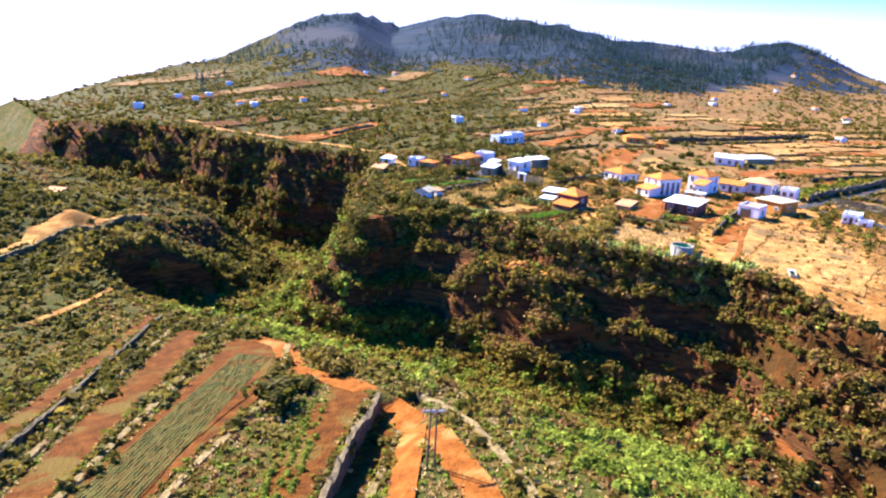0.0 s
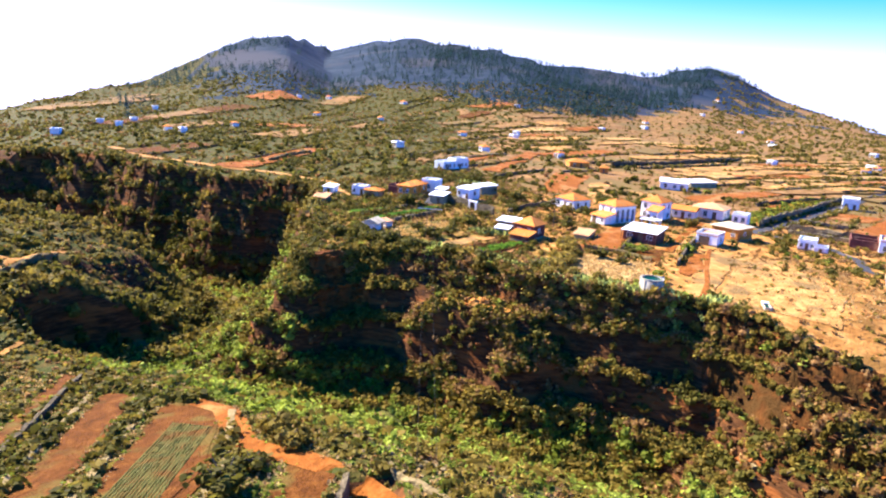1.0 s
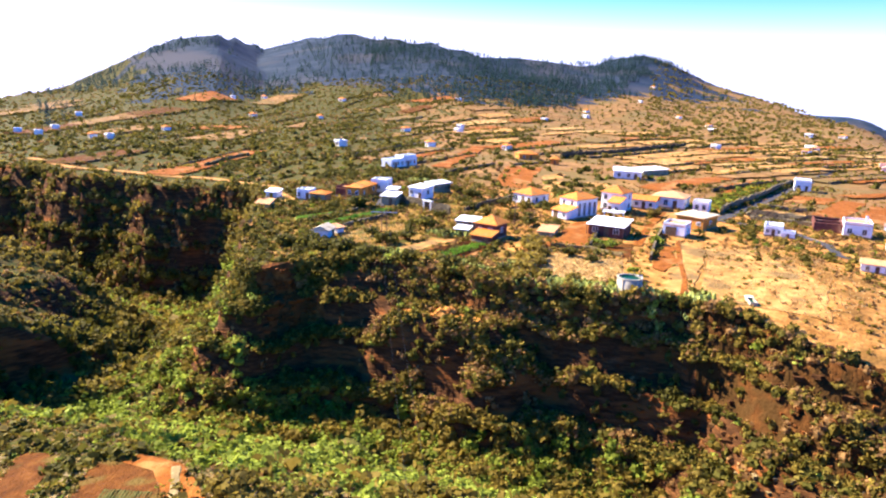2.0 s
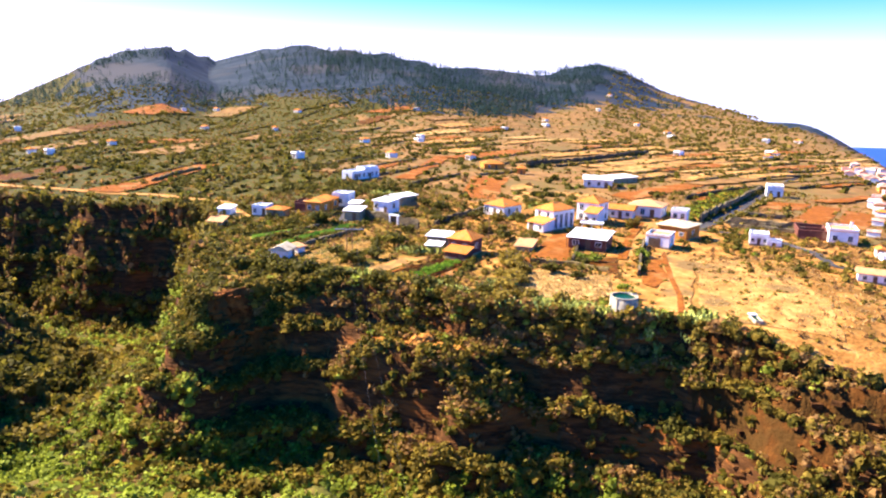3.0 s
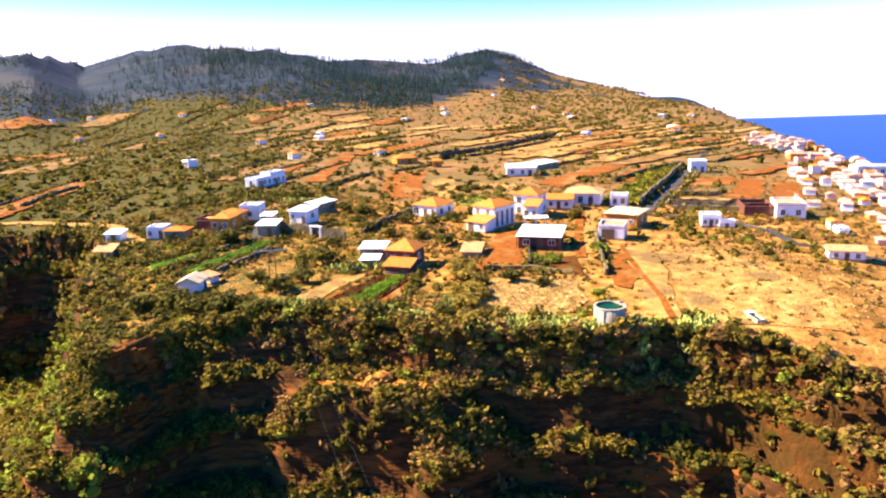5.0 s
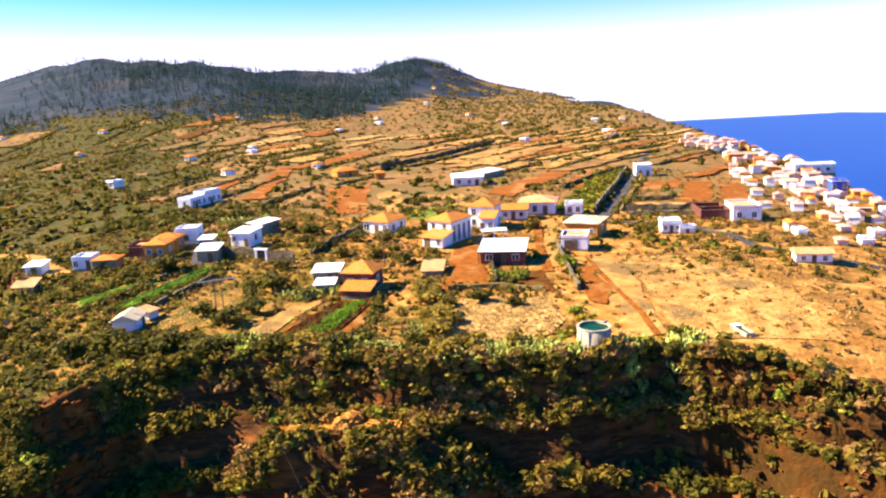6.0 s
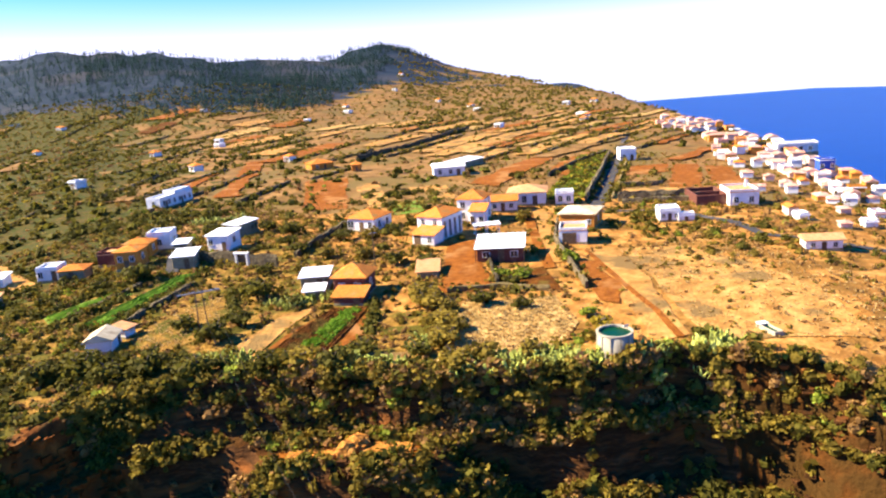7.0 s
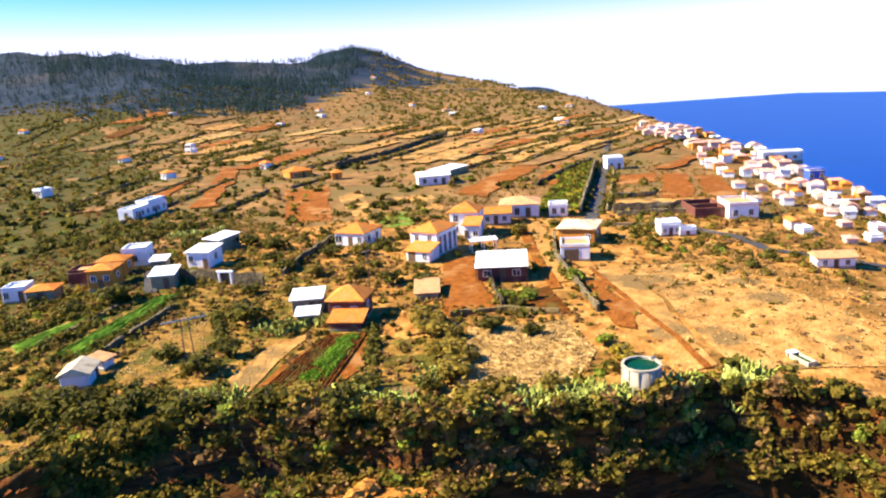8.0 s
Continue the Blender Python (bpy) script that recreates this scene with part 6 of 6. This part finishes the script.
scatter("outcrops", "broken red rock standing out of the gorge wall", "rocks", RED_ROCK, STONES, q, RNG.uniform(0.2, 0.6, len(q)))


q = spread(2600, -13, 5, 152, 163)
q = q[bare_nose(q) & (shelf_in(q) < 0.5)][:260]
scatter("outcrops", "broken red rock on the bare nose of the cliff", "rocks", RED_ROCK, STONES, q, RNG.uniform(0.3, 1.1, len(q)))
q = spread(9000, -14, 56, 112, 165)
ring_d, step_d = rim_in(q[:, 0], q[:, 1])
q = q[(step_d > 11.5) & (step_d < 22) & (bank_in(q) < -1)]
cut = RNG.random(len(q))
for lo, hi, mat, words in ((0, 0.35, LEAF_OLIVE, "olive bushes at the foot of the cliff"), (0.35, 0.6, LEAF_GREEN, "fresh green bushes at the foot of the cliff"), (0.6, 0.75, LEAF_TAWNY, "tawny bushes at the foot of the cliff")):
    g = q[(cut >= lo) & (cut < hi)]
    scatter("foot_bushes", words, "bushes", mat, BUSHES, g, RNG.uniform(0.5, 1.5, len(g)), tall=(0.9, 1.5))


# ---- crop rows ----
def crop_rows(a0, a1, b0, b1, n, h, w, mat, label, skip=()):
    """Parallel ridges between the line a0-a1 and the line b0-b1."""
    for k in range(n):
        if k in skip:
            continue
        t = k / (n - 1)
        s, e = Vector(a0).lerp(Vector(b0), t), Vector(a1).lerp(Vector(b1), t)
        m = max(6, int((e - s).length / 0.8))
        side = (e - s).normalized()
        side = Vector((-side.y, side.x))
        xy = np.array([tuple(s.lerp(e, i / m)) for i in range(m + 1)])
        z = height(xy[:, 0], xy[:, 1]) + 0.14
        bm, prev = bmesh.new(), None
        for (x, y), zz in zip(xy, z):
            c, hh, ww = Vector((x, y, zz)), h * random.uniform(0.6, 1.3), w * random.uniform(0.75, 1.2)
            row = [bm.verts.new(c + Vector((side.x, side.y, 0)) * ww * u + Vector((0, 0, hh * v))) for u, v in ((-0.5, -0.2), (-0.3, 0.7), (0, 1), (0.3, 0.7), (0.5, -0.2))]
            if prev:
                for i in range(4):
                    bm.faces.new((prev[i], prev[i + 1], row[i + 1], row[i]))
            prev = row
        tagged(part("soil_ridge", bm, mat), label, "ridge", "planted ridges")


crop_rows((33.2, 167.8), (20.6, 158.2), (37.4, 165), (25, 152.6), 15, 0.22, 0.5, DARK_SOIL, "ridge of red soil in a vegetable plot")
for k in (7, 8, 9, 10, 12):
    t = k / 14
    a, b = Vector((33.2, 167.8)).lerp(Vector((37.4, 165)), t), Vector((20.6, 158.2)).lerp(Vector((25, 152.6)), t)
    q = np.array([tuple(a.lerp(b, i / 34 + RNG.uniform(-0.01, 0.01))) for i in range(2, 32) if RNG.random() < 0.85])
    scatter("vegetable_plants", "row of leafy green vegetables", "vegetables", LEAF_CROP, SMALL, q, RNG.uniform(0.25, 0.5, len(q)), sink=-0.5)
crop_rows((-21.4, 94), (-27.8, 56), (-17.2, 91.5), (-22.6, 56), 15, 0.15, 0.36, PALE_CROP, "low pale green crop row")
for u in (-12.9, -11.8, -10.7):
    q = np.array([(u + 1.6 - (80 - y) * 0.05 + RNG.normal(0, 0.15), y) for y in np.arange(53, 77, 0.55) if RNG.random() < 0.8])
    scatter("vegetable_plants", "row of leafy green plants on a terrace strip", "vegetables", LEAF_GREEN, SMALL, q, RNG.uniform(0.22, 0.45, len(q)), sink=-0.3)
crop_rows((4.2, 189.5), (21.6, 203.3), (7.2, 187.2), (25, 202.5), 8, 0.34, 0.7, LEAF_CROP, "bright green crop row on a terrace")
crop_rows((1, 200), (12.4, 203.6), (1.2, 195.6), (12.6, 200.8), 8, 0.34, 0.7, LEAF_CROP, "bright green crop row on a narrow terrace")


# ---- the earth ledge ----
def ledge_knob():
    """A heap of weathered orange rock on the ledge."""
    ob = empty("rock_knob", pose(22.6, 141.2, -2.6), "knob of weathered orange rock on the cliff ledge", "rock")
    r = random.Random(9)
    for i in range(16):
        a, k = r.uniform(0, 6.28), r.uniform(0, 1) ** 0.7
        bm = bmesh.new()
        bmesh.ops.create_icosphere(bm, subdivisions=2, radius=1.0)
        for v in bm.verts:
            v.co *= 1 + 0.28 * float(grain(v.co.x * 3 + i * 7, v.co.y * 3 + v.co.z * 5, 1.3, 80 + i))
        stone = part("rock", bm, LEDGE_ROCK, ob)
        big = r.uniform(0.5, 1.15) * (1.15 - 0.5 * k)
        stone.matrix_local = pose(3.0 * k * math.cos(a) - 0.4, 1.2 * k * math.sin(a) + 0.3, big * 0.35 + 0.9 * (1 - k), r.uniform(-20, 20), r.uniform(-20, 20), r.uniform(0, 360)) @ Matrix.Diagonal((big * 1.2, big, big * 0.8, 1))


ledge_knob()
ribbon("earth_ledge", LEDGE_ROCK, LEDGE, 2.2, "curved ledge of bare orange earth on the cliff", lift=0.25)


# ---- single trees ----
def tree_thing(name, tall, crown_r, mat, seed, label):
    ob = empty(name, pose(0, 0, -50), label, "tree", "trees among the fields")
    r = random.Random(seed)
    bm = rod((0, 0, -0.4), (r.uniform(-0.2, 0.2), r.uniform(-0.2, 0.2), tall * 0.6), 0.13, 7)
    trunk = part("trunk", bm, BARK, ob)
    for i in range(4):
        a = i * 1.57 + r.uniform(-0.4, 0.4)
        part("limb", rod((0, 0, tall * r.uniform(0.35, 0.5)), (math.cos(a) * crown_r * 0.6, math.sin(a) * crown_r * 0.6, tall * r.uniform(0.65, 0.8)), 0.06, 5), BARK, trunk)
    v = np.concatenate([clump(70, seed * 10 + k, low=-0.5, leaf_size=0.3) * (crown_r * 0.62, crown_r * 0.62, tall * 0.34) + (crown_r * 0.45 * math.cos(2.1 * k), crown_r * 0.45 * math.sin(2.1 * k), tall * (0.26 + 0.06 * k)) for k in range(3)])
    crown = new("crown", fast_mesh("crown", v, np.arange(len(v)).reshape(-1, 4), [mat]))
    crown.parent = ob
    return ob


KINDS = [tree_thing("tree", 3.4, 2.1, LEAF_DARK, 1, "dark green rounded tree beside a field"), tree_thing("tree", 2.6, 1.7, LEAF_OLIVE, 2, "olive-green bushy tree beside a field"),
         tree_thing("tree", 2.2, 1.6, LEAF_DARK, 3, "low spreading dark green tree"), tree_thing("tree", 1.9, 1.4, LEAF_GREEN, 4, "fresh green fruit tree"), tree_thing("broom_bush", 1.8, 1.3, LEAF_GOLD, 5, "flowering yellow broom bush by the tank"), tree_thing("bush", 2.9, 2.5, LEAF_TAWNY, 6, "large tawny olive bush beside the straw field")]
SPOTS = [(48.2, 216.5, 0), (43.6, 201.6, 0), (50.8, 179.9, 0), (48.8, 153.1, 2), (51.3, 148.3, 2), (54.8, 139.8, 3), (53.5, 136.3, 4), (28.2, 149.6, 2), (21.3, 170.7, 0), (16.6, 167.2, 0), (14.6, 157.9, 2), (7.3, 163.1, 0), (27.6, 181.6, 0),
         (71.3, 159.5, 3), (41.8, 251.4, 0), (49.5, 221.8, 1), (49.6, 188.4, 1), (45.5, 194.6, 1)]
SPOTS += [(54, 175.1, 2), (43.7, 154.7, 1), (41, 148.1, 1), (33.2, 145.1, 2), (41.4, 134.9, 1), (15, 175, 2), (1.7, 169.1, 0), (37.1, 137.9, 1), (23.8, 147.9, 0), (16, 206.5, 0), (10, 208, 2), (56.9, 156.5, 2), (53, 203, 0), (57, 199, 1), (38, 190, 1), (34, 195, 2), (30, 188, 1), (44, 208, 0), (36, 228, 0), (30, 240, 0), (24, 246, 1), (84, 203, 2), (88, 190, 1), (98, 190, 2), (60, 158, 3), (-9, 84, 1), (-12, 80, 2), (-14, 76, 0), (-10.5, 88, 1), (40.2, 151, 5), (44.5, 161, 5), (37.5, 146, 5), (21, 151.5, 5), (34, 139, 5), (12, 158, 0), (4, 165, 0), (0, 164, 2), (18, 153, 0), (9, 168, 2), (-3, 172, 0), (-5, 182, 2)]
for x, y, k in SPOTS:
    s = random.uniform(0.8, 1.25)
    copy_thing(KINDS[k], pose(x, y, ground_z(x, y), 0, 0, random.uniform(0, 360)) @ Matrix.Diagonal((s, s, s, 1)))
for ob in KINDS:
    x, y = {0: (46.5, 225), 1: (84.5, 201), 2: (30, 173.5), 3: (58.5, 161), 4: (52.4, 134.6), 5: (43, 158)}[KINDS.index(ob)]
    ob.matrix_world = pose(x, y, ground_z(x, y))


# ---- prickly pears ----
def prickly_pear(seed):
    """A clump of flat oval pads growing out of one another."""
    r = random.Random(seed)
    ob = empty("prickly_pear", pose(0, 0, 0), "prickly pear cactus clump with pale green pads on the rim", "cactus", "prickly pears on the rim")

    def pad(base, up, face, size):
        bm = bmesh.new()
        side = up.cross(face).normalized()
        face = side.cross(up).normalized()
        rim = [base + up * size * (0.5 + 0.52 * math.sin(a)) + side * size * 0.36 * math.cos(a) for a in (i * math.pi / 4 - math.pi / 2 for i in range(8))]
        f = [bm.verts.new(q + face * 0.035) for q in rim]
        k = [bm.verts.new(q - face * 0.035) for q in rim]
        bm.faces.new(f), bm.faces.new(k)
        for i in range(8):
            bm.faces.new((f[i], f[(i + 1) % 8], k[(i + 1) % 8], k[i]))
        part("pad", bm, PAD, ob)

    for i in range(10):
        a = r.uniform(0, 6.28)
        p = Vector((math.cos(a), math.sin(a), 0)) * r.uniform(0.1, 1.0)
        for level in range(3):
            up = (Vector((p.x * 0.5, p.y * 0.5, 1.0)) + Vector((r.uniform(-0.6, 0.6), r.uniform(-0.6, 0.6), 0))).normalized()
            size = r.uniform(0.3, 0.46)
            pad(p, up, Vector((r.uniform(-1, 1), r.uniform(-1, 1), 0.1)), size)
            p = p + up * size * 0.9
    return ob


PEARS = [prickly_pear(s) for s in range(4)]
for k, ob in enumerate(PEARS):
    x, y = [(25.9, 147.3), (33.6, 140.2), (44.1, 131.2), (58.1, 121.4)][k]
    ob.matrix_world = pose(x, y, ground_z(x, y) - 0.1)
PLACES = [(29.1, 143.5), (37.5, 137), (40.1, 135), (41.8, 133.4), (55, 123.4), (57.4, 121.8), (31.7, 174.7), (29.6, 173.7), (28.1, 145.2), (35.6, 147.3), (13.7, 160.7), (16.4, 157), (30.8, 173), (33, 173.4), (42, 246), (45, 247), (39, 249), (41, 133), (42.5, 132), (43.6, 131), (44.6, 130.2), (39, 134.6), (37, 135.6), (35.4, 137.2), (45.4, 129.4), (26, 150), (24.6, 149), (50.8, 126.4), (52.4, 125.2)]
for x, y in PLACES:
    for j in range(4):
        u, v, s = x + random.gauss(0, 1.2), y + random.gauss(0, 0.9), random.uniform(0.95, 1.6)
        copy_thing(PEARS[random.randrange(4)], pose(u, v, ground_z(u, v) - 0.1, 0, 0, random.uniform(0, 360)) @ Matrix.Diagonal((s, s, s, 1)))
